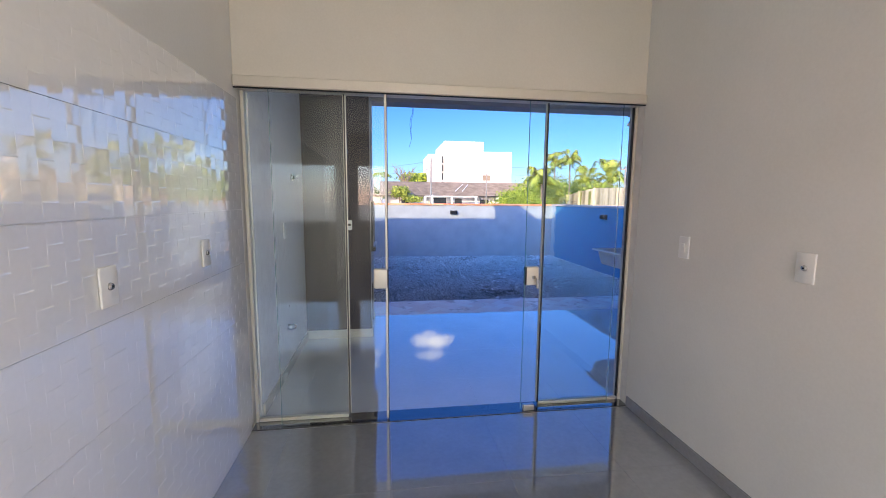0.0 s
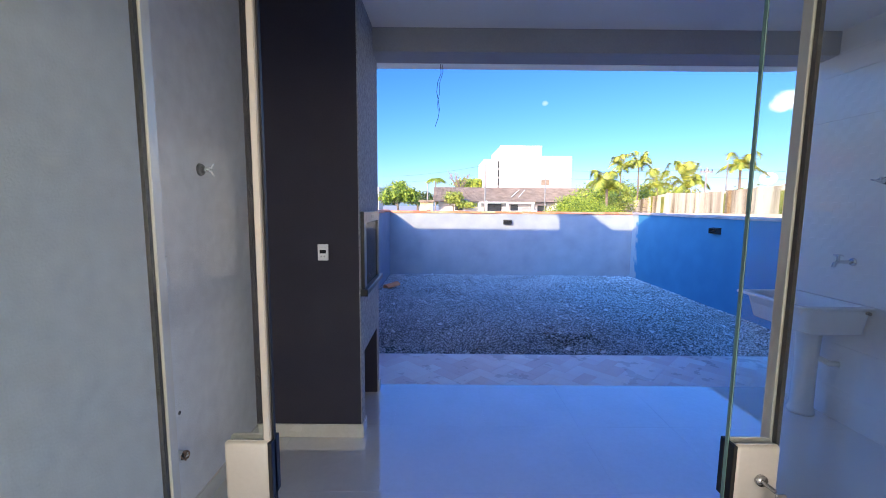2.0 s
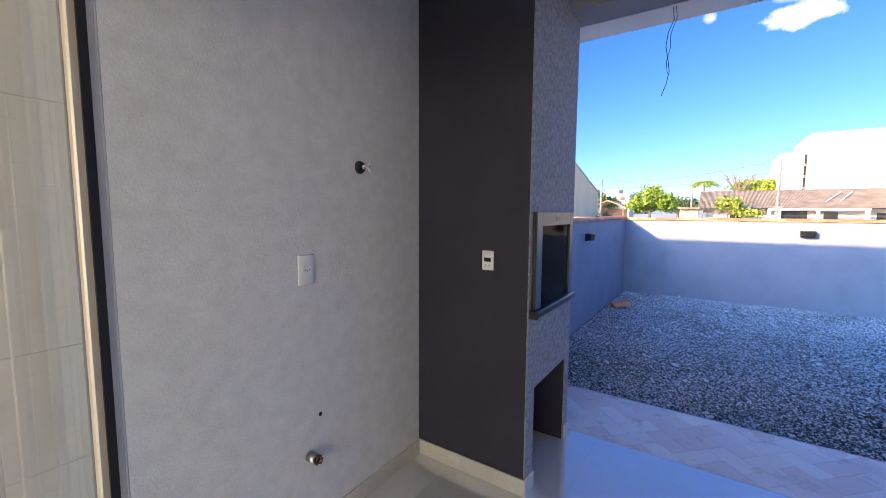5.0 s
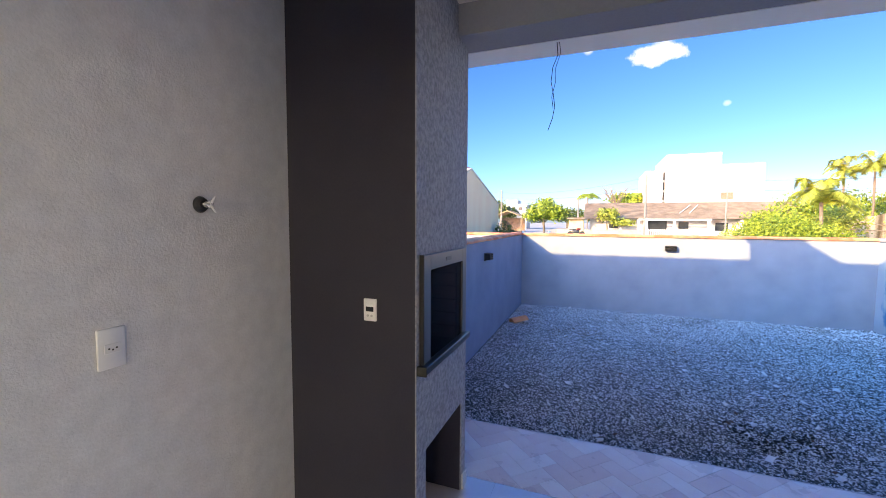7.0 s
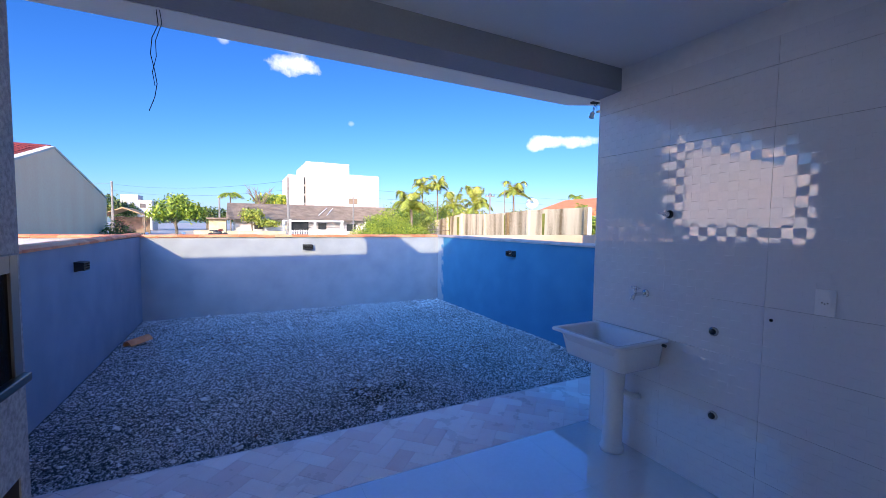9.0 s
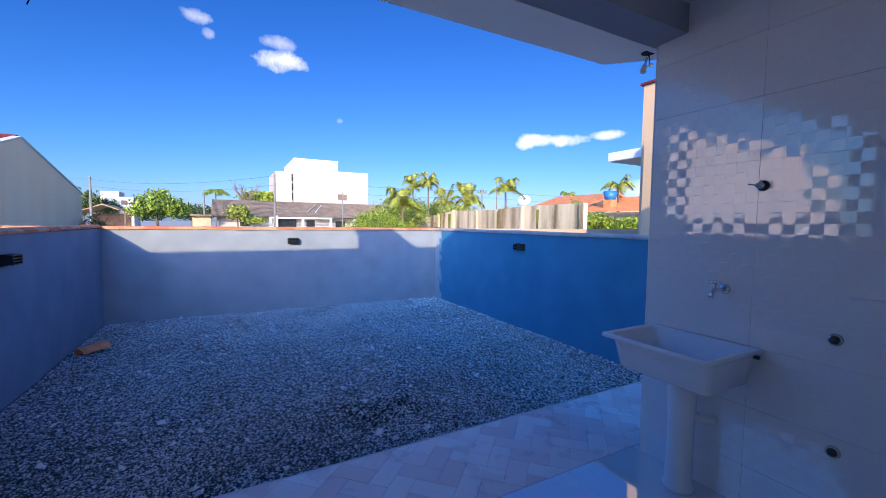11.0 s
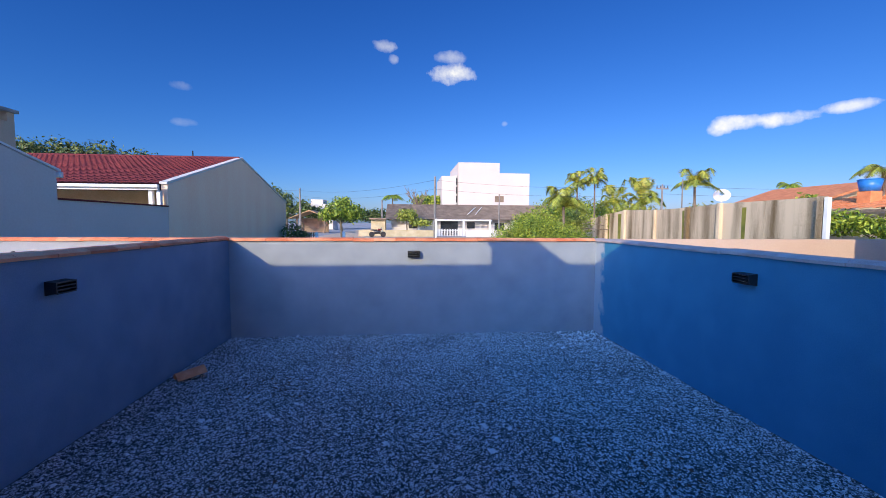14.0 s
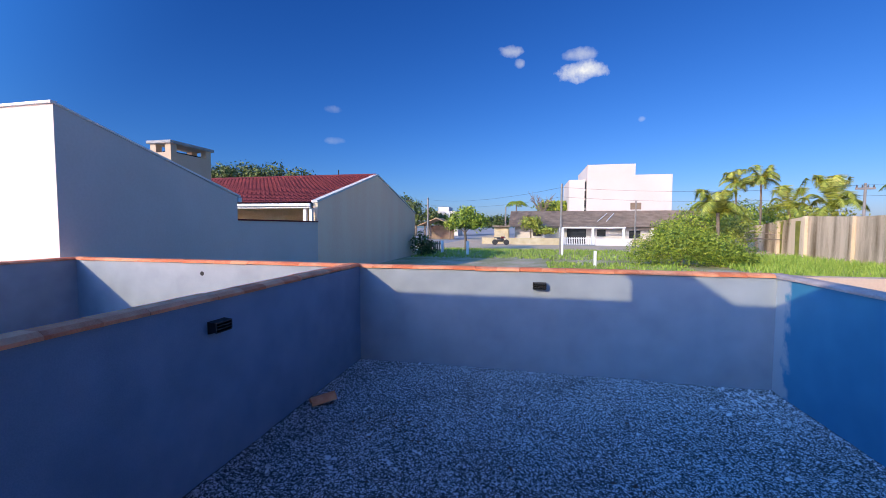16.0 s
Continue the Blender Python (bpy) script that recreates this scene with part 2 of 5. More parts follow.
M_RUBBER = material("black_rubber_seal", (0.012, 0.012, 0.014), 0.5)
M_GLASS = glass("tempered_glass", (0.93, 0.985, 0.975))
M_GLASS.node_tree.nodes["Principled BSDF"].inputs["IOR"].default_value = 1.35
M_GLASS_EDGE = material("green_glass_edge", (0.20, 0.36, 0.33), 0.15)
M_GRILL_STEEL = surface("satin_grill_steel", (0.11, 0.108, 0.105), (0.16, 0.157, 0.155), 0.34, 8, 200, 0.05, metal=0.7)
M_STEEL = surface("brushed_steel", (0.50, 0.50, 0.50), (0.62, 0.62, 0.62), 0.28, 8, 200, 0.05, metal=1.0)
M_CHROME = material("chrome", (0.75, 0.75, 0.76), 0.12, 1.0)
M_DARK_STEEL = surface("dark_steel", (0.05, 0.05, 0.052), (0.09, 0.09, 0.092), 0.35, 8, 150, 0.05, metal=0.8)
M_OVEN_GLASS = glass("smoked_glass", (0.11, 0.07, 0.05))
M_OVEN_GLASS.node_tree.nodes["Principled BSDF"].inputs["IOR"].default_value = 1.06
M_FIREBRICK = surface("orange_firebrick", (0.30, 0.13, 0.06), (0.48, 0.24, 0.11), 0.85, 6, 90, 0.4, per="object")
M_SOOT = surface("dark_mortar", (0.05, 0.045, 0.04), (0.10, 0.09, 0.08), 0.9, 6, 90, 0.3)
M_PLASTIC = surface("white_plastic", (0.84, 0.84, 0.83), (0.88, 0.88, 0.87), 0.3, 5, 100, 0.0)
M_DARK_HOLE = material("dark_hole", (0.01, 0.01, 0.01), 0.8)
M_LCD = material("dark_display", (0.02, 0.022, 0.025), 0.15)
M_TANK = surface("white_moulded_basin", (0.80, 0.83, 0.86), (0.86, 0.89, 0.91), 0.22, 4, 60, 0.0)
M_BLACK = surface("black_painted_metal", (0.012, 0.012, 0.013), (0.022, 0.022, 0.024), 0.45, 10, 150, 0.05)
M_TERRACOTTA = surface("terracotta_coping", (0.72, 0.20, 0.085), (0.93, 0.40, 0.21), 0.8, 7, 110, 0.3, per="object", spread=0.3)
M_ROOF_TILE = surface("fresh_orange_clay", (0.78, 0.24, 0.09), (0.92, 0.38, 0.18), 0.8, 12, 110, 0.3)
M_COPING_PALE = surface("pale_mortar_coping", (0.42, 0.33, 0.30), (0.58, 0.48, 0.44), 0.85, 6, 110, 0.3)
M_GRAVEL_BED = surface("dark_gravel_bed", (0.025, 0.025, 0.026), (0.20, 0.20, 0.20), 0.95, 30, 130, 1.0, low=0.36, high=0.62, depth=0.02)
M_GRAVEL = surface("crushed_grey_stone", (0.06, 0.06, 0.063), (0.80, 0.80, 0.80), 0.85, 1.3, 300, 0.3, per="island", spread=1.15, low=0.12, high=0.80)
M_CHIP = surface("pale_stone_chip", (0.78, 0.78, 0.78), (0.92, 0.92, 0.91), 0.8, 30, 200, 0.3)
M_DEBRIS = surface("brown_dry_debris", (0.10, 0.05, 0.035), (0.22, 0.12, 0.08), 0.9, 30, 200, 0.3)
M_SOIL = surface("dark_soil", (0.02, 0.015, 0.012), (0.07, 0.055, 0.045), 0.95, 30, 200, 0.3)
M_PAVER = surface("pink_grey_ceramic_paver", (0.82, 0.65, 0.60), (0.94, 0.88, 0.83), 0.30, 6, 90, 0.15, per="object", spread=0.75, low=0.15, high=0.9)
M_PAVER_JOINT = surface("pale_paver_joint", (0.62, 0.54, 0.52), (0.72, 0.65, 0.63), 0.6, 10, 120, 0.2)
M_CONCRETE = surface("raw_concrete", (0.32, 0.31, 0.29), (0.44, 0.43, 0.41), 0.9, 5, 80, 0.3)
M_WIRE = material("black_cable", (0.015, 0.015, 0.016), 0.5)


# ---- builders ----
def to_object(name, bm, mat, parent=None, smooth=False):
    me = bpy.data.meshes.new(name)
    bm.to_mesh(me)
    bm.free()
    me.materials.append(mat)
    if smooth:
        for p in me.polygons:
            p.use_smooth = True
    ob = new(name, me)
    if parent:
        ob.parent = parent
    return ob


def part(name, bm, mat, parent, label="", smooth=False):
    """One mesh object under a thing or a part."""
    ob = to_object(name, bm, mat, parent, smooth)
    if label:
        ob["label"] = label
    return ob


def thing(name, label, category, at=(0, 0, 0), group="", kind=""):
    ob = new(name)
    ob.empty_display_size = 0.1
    ob.location = at
    return tagged(ob, label, category, group, kind)


def box(x0, x1, y0, y1, z0, z1, bevel=0.0, bm=None, seg=1):
    own = bm or bmesh.new()
    b = bmesh.new()
    bmesh.ops.create_cube(b, size=1.0)
    for v in b.verts:
        v.co = Vector((x0 + (v.co.x + 0.5) * (x1 - x0), y0 + (v.co.y + 0.5) * (y1 - y0), z0 + (v.co.z + 0.5) * (z1 - z0)))
    if bevel:
        bmesh.ops.bevel(b, geom=b.edges[:], offset=bevel, segments=seg, affect="EDGES", profile=0.5)
    append(own, b)
    return own


def append(own, b, m=None):
    """Adds mesh b to own and frees b."""
    made = {}
    for v in b.verts:
        made[v] = own.verts.new(m @ v.co if m else v.co)
    for f in b.faces:
        nf = own.faces.new([made[v] for v in f.verts])
        nf.smooth = f.smooth
    b.free()


def tube(p0, p1, r0, r1=None, seg=12, bm=None, caps=True):
    own = bm or bmesh.new()
    p0, p1 = Vector(p0), Vector(p1)
    r1 = r0 if r1 is None else r1
    d = p1 - p0
    b = bmesh.new()
    bmesh.ops.create_cone(b, cap_ends=caps, segments=seg, radius1=r0, radius2=r1, depth=d.length)
    m = Matrix.Translation((p0 + p1) / 2) @ d.to_track_quat("Z", "Y").to_matrix().to_4x4()
    append(own, b, m)
    return own


def path_tube(points, r, seg=8, bm=None):
    """A bent pipe or cable through the points."""
    own = bm or bmesh.new()
    pts = [Vector(p) for p in points]
    rings = []
    for i, p in enumerate(pts):
        d = (pts[min(i + 1, len(pts) - 1)] - pts[max(i - 1, 0)]).normalized()
        a = d.orthogonal().normalized() if not rings else (last - d * last.dot(d)).normalized()
        last = a
        c = d.cross(a)
        rings.append([own.verts.new(p + r * (math.cos(2 * math.pi * k / seg) * a + math.sin(2 * math.pi * k / seg) * c)) for k in range(seg)])
    for r0, r1 in zip(rings, rings[1:]):
        for k in range(seg):
            own.faces.new((r0[k], r0[(k + 1) % seg], r1[(k + 1) % seg], r1[k]))
    own.faces.new(rings[0][::-1])
    own.faces.new(rings[-1])
    return own


def prism(outline, axis, a0, a1, bm=None):
    """An outline of (u, v) pairs drawn out along an axis: 'x' takes (y, z), 'y' takes (x, z), 'z' takes (x, y)."""
    own = bm or bmesh.new()
    def place(u, v, a):
        return {"x": (a, u, v), "y": (u, a, v), "z": (u, v, a)}[axis]
    low = [own.verts.new(place(u, v, a0)) for u, v in outline]
    top = [own.verts.new(place(u, v, a1)) for u, v in outline]
    own.faces.new(low[::-1])
    own.faces.new(top)
    n = len(outline)
    for i in range(n):
        own.faces.new((low[i], low[(i + 1) % n], top[(i + 1) % n], top[i]))
    bmesh.ops.recalc_face_normals(own, faces=own.faces[:])
    return own


def setting(name, bm, mat, label, category, smooth=False):
    return tagged(to_object(name, bm, mat, None, smooth), label, category, kind="structure")


def raw(name, verts, faces, mat, parent=None, smooth=False):
    me = bpy.data.meshes.new(name)
    me.from_pydata(verts, [], faces)
    me.materials.append(mat)
    if smooth:
        me.polygons.foreach_set("use_smooth", [True] * len(me.polygons))
    ob = new(name, me)
    if parent:
        ob.parent = parent
    return ob


FZ = 0.09          # finished floor
GZ = 0.03          # gravel
XL, XR = -0.78, 3.0   # patio walls
YB = 10.40         # back wall of the yard
XE = 4.40          # right wall of the yard
YD = 2.63          # glass door

# ---- structure ----
setting("wall_kitchen_west", box(-0.95, -0.812, -4.0, 2.70, 0, 2.9), M_WHITE_WALL, "white painted kitchen wall with tiled lower part", "wall")
setting("wall_kitchen_east", box(1.64, 1.79, -1.6, 2.57, 0, 2.9), M_WHITE_WALL, "plain white painted kitchen wall", "wall")
# out-of-view wall pieces round the opening added for the east fill lamp
ke = box(1.64, 1.79, -4.0, -3.6, 0, 2.9)
box(1.64, 1.79, -3.6, -1.6, 2.35, 2.9, bm=ke)
box(1.64, 1.79, -3.6, -1.6, 0, 0.35, bm=ke)
setting("wall_kitchen_east_rear", ke, M_WHITE_WALL, "unseen white kitchen wall round an opening added for fill light", "wall")
hdr = box(-0.81, 1.64, 2.57, 2.73, 2.149, 2.9)
setting("wall_header", hdr, M_CREAM, "cream painted wall above the glass door", "wall")
kb = box(-0.81, -0.6, -4.15, -4.0, 0, 2.9)
box(1.4, 1.64, -4.15, -4.0, 0, 2.9, bm=kb)
box(-0.6, 1.4, -4.15, -4.0, 0, 1.0, bm=kb)
box(-0.6, 1.4, -4.15, -4.0, 2.2, 2.9, bm=kb)
setting("wall_kitchen_south", kb, M_CREAM, "cream wall with a wide window opening", "wall")
setting("ceiling_kitchen", box(-0.95, 1.79, -4.15, 2.73, 2.9, 3.0), M_CEIL, "white flat kitchen ceiling", "ceiling")
setting("wall_patio_west", box(-0.93, XL, 2.70, 4.84, 0, 2.69), M_TEXTURED, "light grey textured patio wall", "wall")
setting("wall_patio_south", box(1.64, 3.15, 2.575, 2.73, 0, 2.69), M_TEXTURED, "grey rendered house wall beside the glass door", "wall")
setting("wall_patio_east", box(3.012, 3.15, 2.73, 4.85, 0, 2.54), M_WHITE_WALL, "patio side wall faced with white tiles", "wall")
setting("ceiling_patio", box(-0.93, 3.15, 2.73, 4.68, 2.69, 2.80), M_CEIL, "white painted patio ceiling slab", "ceiling")
setting("beam_patio", prism([(4.68, 2.535), (4.87, 2.525), (4.87, 3.0), (4.68, 3.0)], "x", -0.93, 3.25), M_BEAM, "grey roof beam across the patio opening", "beam")
setting("eave_patio", prism([(4.871, 2.522), (5.45, 2.672), (5.45, 3.0), (4.871, 3.0)], "x", -0.93, 3.25), M_CEIL, "white painted eave outside the patio beam", "eave")
setting("roof_parapet", box(-6.1, 3.25, -4.15, 5.28, 3.0, 3.37), M_PLAIN_RENDER, "rendered flat roof parapet of the house", "roof")
# ridge out of view, added and sized to shade the tan building's lower wall
setting("roof_ridge", prism([(-4.0, 3.371), (1.5, 4.42), (5.0, 3.371)], "x", -6.1, 3.2), M_TERRACOTTA, "unseen pitched ridge added to cast shade on the tan building", "roof")
setting("wall_patio_east_top", box(3.012, 3.15, 2.73, 4.68, 2.54, 2.69), M_WHITE_WALL, "upper part of the tiled patio wall", "wall")
setting("wall_twin_house", box(-6.1, -0.95, -4.15, 3.0, -0.1, 3.0), M_PLAIN_RENDER, "rendered wall of the twin house next door", "wall")
setting("wall_house_east", box(3.02, 3.15, -4.15, 2.575, 0, 3.0), M_PLAIN_RENDER, "rendered side wall of the house", "wall")

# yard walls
setting("wall_yard_west", box(-0.93, XL, 4.84, YB + 0.15, -0.1, 1.355), M_YARD_SIDE_SHADE, "grey painted low boundary wall of the yard", "wall")
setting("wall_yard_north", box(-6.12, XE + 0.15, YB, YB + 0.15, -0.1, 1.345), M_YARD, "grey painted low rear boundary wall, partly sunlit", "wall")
setting("wall_yard_east", box(XE, XE + 0.15, -4.15, YB, -0.1, 1.345), M_BLUE_SHADE_WALL, "blue-grey painted low yard wall, its shade tinted into the colour", "wall")
setting("wall_neighbour_west", box(-6.12, -5.97, 3.0, YB, -0.1, 1.345), M_YARD, "grey painted low wall of the neighbouring yard", "wall")

# ground
setting("ground", box(-600, 600, -100, 900, -0.3, -0.06), M_CONCRETE, "bare earth and grass ground reaching the horizon", "ground")


# ---- coping ----
def coping(parent_name, label, start, end, z, width, mat, pitch=0.29, jog=None):
    """Shallow gabled coping pieces laid end to end along a wall."""
    s, e = Vector((*start, 0)), Vector((*end, 0))
    d = e - s
    n = max(1, round(d.length / pitch))
    step = d.length / n
    yaw = math.degrees(math.atan2(d.y, d.x))
    top = thing(parent_name, label, "wall coping", (s.x, s.y, z), kind="structure")
    bm = prism([(-width / 2, 0), (width / 2, 0), (width / 2, 0.022), (width * 0.3, 0.043), (-width * 0.3, 0.043), (-width / 2, 0.022)], "x", 0.001, step - 0.003)
    me = bpy.data.meshes.new("coping_tile")
    bm.to_mesh(me)
    bm.free()
    me.materials.append(mat)
    rnd = random.Random(len(parent_name))
    for i in range(n):
        ob = new("coping_tile", me)
        ob.parent = top
        lift = rnd.uniform(-0.002, 0.003)
        if jog and jog[0] <= i * step < jog[1]:
            lift += 0.012
        ob.matrix_basis = pose(*(d.normalized() * step * i), 0, 0, yaw) @ pose(0, rnd.uniform(-0.003, 0.003), lift, rnd.uniform(-0.8, 0.8), rnd.uniform(-0.35, 0.35), 0)
    return top


coping("coping_west", "terracotta coping pieces on the yard side wall", (-0.855, 4.86), (-0.855, 8.85), 1.357, 0.20, M_TERRACOTTA)
coping("coping_west_far", "slightly raised terracotta coping pieces on the side wall", (-0.855, 8.86), (-0.855, YB - 0.02), 1.364, 0.19, M_TERRACOTTA)
coping("coping_north", "sunlit terracotta coping pieces on the rear wall", (-6.12, YB + 0.075), (XE - 0.02, YB + 0.075), 1.348, 0.20, M_TERRACOTTA)
coping("coping_east", "pale mortar coping on the yard side wall", (XE + 0.075, -4.1), (XE + 0.075, YB + 0.16), 1.347, 0.19, M_COPING_PALE, 0.5)
coping("coping_neighbour", "terracotta coping on the neighbouring yard wall", (-6.045, 3.0), (-6.045, YB - 0.02), 1.348, 0.20, M_TERRACOTTA)


# ---- tiled surfaces ----
def relief_tile(w, h, lean):
    """A glossy tile whose face is a grid of small squares leaning alternately sideways, every other one with a small ledge. It faces +x."""
    nx, nz = max(1, round(w / 0.05)), max(1, round(h / 0.05))
    verts, faces = [], []
    t, ledge = 0.0085, 0.0005
    lean_y, lean_z = math.tan(radians(lean)), math.tan(radians(lean * 0.5))
    dy, dz = w / nx, h / nz
    for i in range(nx):
        for k in range(nz):
            s = 1 if (i + k) % 2 else -1
            yc, zc = (i + 0.5) * dy, (k + 0.5) * dz
            n0 = len(verts)
            for a, c in ((-1, -1), (1, -1), (1, 1), (-1, 1)):
                proud = s > 0 and c > 0
                out = t + s * (a * dy * lean_y + c * dz * lean_z) / 2
                verts.append((out + (ledge if proud else 0.0), yc + a * dy / 2, zc + c * dz / 2 - (0.004 if proud else 0.0)))
            faces.append((n0, n0 + 1, n0 + 2, n0 + 3))
    for i in range(nx):
        for k in range(nz):
            q = (i * nz + k) * 4
            if i + 1 < nx:
                p = ((i + 1) * nz + k) * 4
                faces.append((q + 1, p, p + 3, q + 2))
            if k + 1 < nz:
                p = (i * nz + k + 1) * 4
                faces.append((q + 3, q + 2, p + 1, p))
    n0 = len(verts)
    faces.append((0, 1, n0 + 4))
    for x, g in ((0.0, 0.0), (t - 0.0012, 0.0)):
        verts += [(x, g, g), (x, w - g, g), (x, w - g, h - g), (x, g, h - g)]
    for a, b in ((0, 1), (1, 2), (2, 3), (3, 0)):
        faces.append((n0 + a, n0 + b, n0 + 4 + b, n0 + 4 + a))
    faces.append((n0 + 4, n0 + 5, n0 + 6, n0 + 7))
    return verts, faces


def tile_wall(parent, x, facing, y_lines, z_lines, mat, lean):
    cache = {}
    joint = 0.0016
    for y0, y1 in zip(y_lines, y_lines[1:]):
        for z0, z1 in zip(z_lines, z_lines[1:]):
            w, h = round(y1 - y0 - joint, 4), round(z1 - z0 - joint, 4)
            if (w, h) not in cache:
                v, f = relief_tile(w, h, lean)
                if facing < 0:
                    v = [(-a, b, c) for a, b, c in v]
                    f = [g[::-1] for g in f]
                me = bpy.data.meshes.new("tile")
                me.from_pydata(v, [], f)
                me.materials.append(mat)
                cache[w, h] = me
            ob = new("tile", cache[w, h])
            ob.parent = parent
            ob.matrix_basis = pose(x, y0 + joint / 2, z0 + joint / 2)


def steps(lo, hi, anchor, size):
    k = math.ceil((lo - anchor) / size + 1e-6)
    lines = [lo]
    while anchor + k * size < hi - 1e-6:
        if anchor + k * size - lo > 0.02:
            lines.append(anchor + k * size)
        k += 1
    return lines + [hi]


tiles_k = setting("wall_tiling_kitchen", box(-0.812, -0.809, -1.6, 2.575, FZ, 2.03), M_TILE_GROUT, "glossy white relief tiles on the kitchen wall", "wall tiling")
tile_wall(tiles_k, -0.809, 1, steps(-1.6, 2.575, 2.0, 0.556), steps(FZ, 2.03, 2.03, 0.305), M_TILE, 0.25)
tiles_p = setting("wall_tiling_patio", box(3.009, 3.012, 2.73, 4.85, FZ, 2.69), M_TILE_GROUT, "glossy white relief tiles on the laundry wall", "wall tiling")
tile_wall(tiles_p, 3.009, -1, steps(2.73, 4.85, 4.302, 0.5455), steps(FZ, 2.54, 1.2, 0.3), M_TILE, 0.75)
setting("tile_end_trim", box(3.0, 3.15, 4.8505, 4.858, FZ, 2.54, 0.002), M_TILE, "white tile closing the end of the laundry wall", "trim")


def tile_floor(parent, x0, x1, y0, y1, ax, ay, size, z, mat):
    cache = {}
    xs, ys = steps(x0, x1, ax, size), steps(y0, y1, ay, size)
    for a, b in zip(xs, xs[1:]):
        for c, d in zip(ys, ys[1:]):
            w, h = round(b - a - 0.0006, 4), round(d - c - 0.0006, 4)
            if (w, h) not in cache:
                bm = box(0, w, 0, h, 0, 0.008, 0.0003)
                me = bpy.data.meshes.new("floor_tile")
                bm.to_mesh(me)
                bm.free()
                me.materials.append(mat)
                cache[w, h] = me
            ob = new("floor_tile", cache[w, h])
            ob.parent = parent
            ob.matrix_basis = pose(a + 0.0003, c + 0.0003, z - 0.008)


floor_in = setting("floor_kitchen", box(-0.95, 1.79, -4.15, 2.70, -0.1, FZ - 0.0022), M_GROUT, "grey polished porcelain kitchen floor", "floor")
tile_floor(floor_in, -0.80, 1.64, -4.0, 2.54, 0.03, 2.54, 0.6, FZ, M_FLOOR_IN)
setting("threshold", box(-0.80, 1.64, 2.545, 2.68, FZ - 0.02, FZ + 0.004, 0.002), M_GRANITE, "black granite threshold under the glass door", "threshold")
floor_out = setting("floor_patio", box(-0.93, 3.15, 2.70, 4.90, -0.1, FZ - 0.0022), M_GROUT, "light polished porcelain patio floor reflecting the sky", "floor")
tile_floor(floor_out, XL, 3.0, 2.685, 4.90, 0.03, 4.90, 0.6, FZ, M_FLOOR_OUT)

# skirtings
setting("baseboard_kitchen", box(1.628, 1.64, -4.0, 2.55, FZ, FZ + 0.07, 0.002), M_SKIRT_GREY, "grey porcelain skirting along the kitchen wall", "baseboard")
setting("baseboard_patio", box(XL, XL + 0.012, 2.72, 4.17, FZ, FZ + 0.08, 0.002), M_SKIRT_CREAM, "cream porcelain skirting along the patio wall", "baseboard")

# ---- pavement of small diagonal pavers ----
pave = setting("pavement", box(XL, XE, 4.90, 5.57, -0.1, FZ - 0.012), M_PAVER_JOINT, "pink and grey herringbone paved strip beside the gravel", "pavement")
P_L, P_W = 0.23, 0.115
rot = Matrix.Rotation(radians(45), 4, "Z")


def herringbone():
    out = []
    for i in range(-30, 31):
        for j in range(-12, 13):
            # two pieces of the pattern: one lying, one standing
            ox, oy = i * P_W + j * 2 * P_L, i * P_W
            out.append((ox, oy, P_L, P_W))
            out.append((ox + P_L, oy - P_W, P_W, P_L))
    return out


def paver_strip(x0, x1, y0, y1):
    for ox, oy, w, h in herringbone():
        b = box(ox + 0.001, ox + w - 0.001, oy + 0.001, oy + h - 0.001, 0, 0.010)
        bmesh.ops.transform(b, matrix=Matrix.Translation(((x0 + x1) / 2, (y0 + y1) / 2, FZ - 0.0115)) @ rot, verts=b.verts[:])
        xs = [v.co.x for v in b.verts]
        ys = [v.co.y for v in b.verts]
        if max(xs) < x0 or min(xs) > x1 or max(ys) < y0 or min(ys) > y1:
            b.free()
            continue
        for co, no in (((x0, 0, 0), (-1, 0, 0)), ((x1, 0, 0), (1, 0, 0)), ((0, y0, 0), (0, -1, 0)), ((0, y1, 0), (0, 1, 0))):
            cut = bmesh.ops.bisect_plane(b, geom=b.verts[:] + b.edges[:] + b.faces[:], plane_co=co, plane_no=no, clear_outer=True)
            edges = [e for e in cut["geom_cut"] if isinstance(e, bmesh.types.BMEdge)]
            if edges:
                bmesh.ops.contextual_create(b, geom=edges)
        if len(b.faces) < 4:
            b.free()
            continue
        part("paver", b, M_PAVER, pave)


paver_strip(XL + 0.005, XE - 0.005, 4.905, 5.555)
setting("pavement_edge", box(XL, XE, 5.555, 5.575, -0.1, FZ - 0.004, 0.002), M_PAVER_JOINT, "mortar edge of the paved strip", "kerb")
setting("side_passage", box(3.15, XE, -4.15, 4.90, -0.1, FZ - 0.004), M_PAVER_JOINT, "paved side passage beside the house", "pavement")

# ---- gravel ----
nxg, nyg = 90, 84
gv = []
for j in range(nyg + 1):
    for i in range(nxg + 1):
        x, y = XL + (XE - XL) * i / nxg, 5.575 + (YB - 5.575) * j / nyg
        gv.append((x, y, GZ - 0.012 + 0.012 * noise.noise((x * 1.3, y * 1.3, 0)) + 0.006 * noise.noise((x * 6, y * 6, 3))))
gf = [(j * (nxg + 1) + i, j * (nxg + 1) + i + 1, (j + 1) * (nxg + 1) + i + 1, (j + 1) * (nxg + 1) + i) for j in range(nyg) for i in range(nxg)]
tagged(raw("gravel_bed", gv, gf, M_GRAVEL_BED, smooth=True), "dark uneven bed of crushed grey gravel", "gravel", kind="structure")


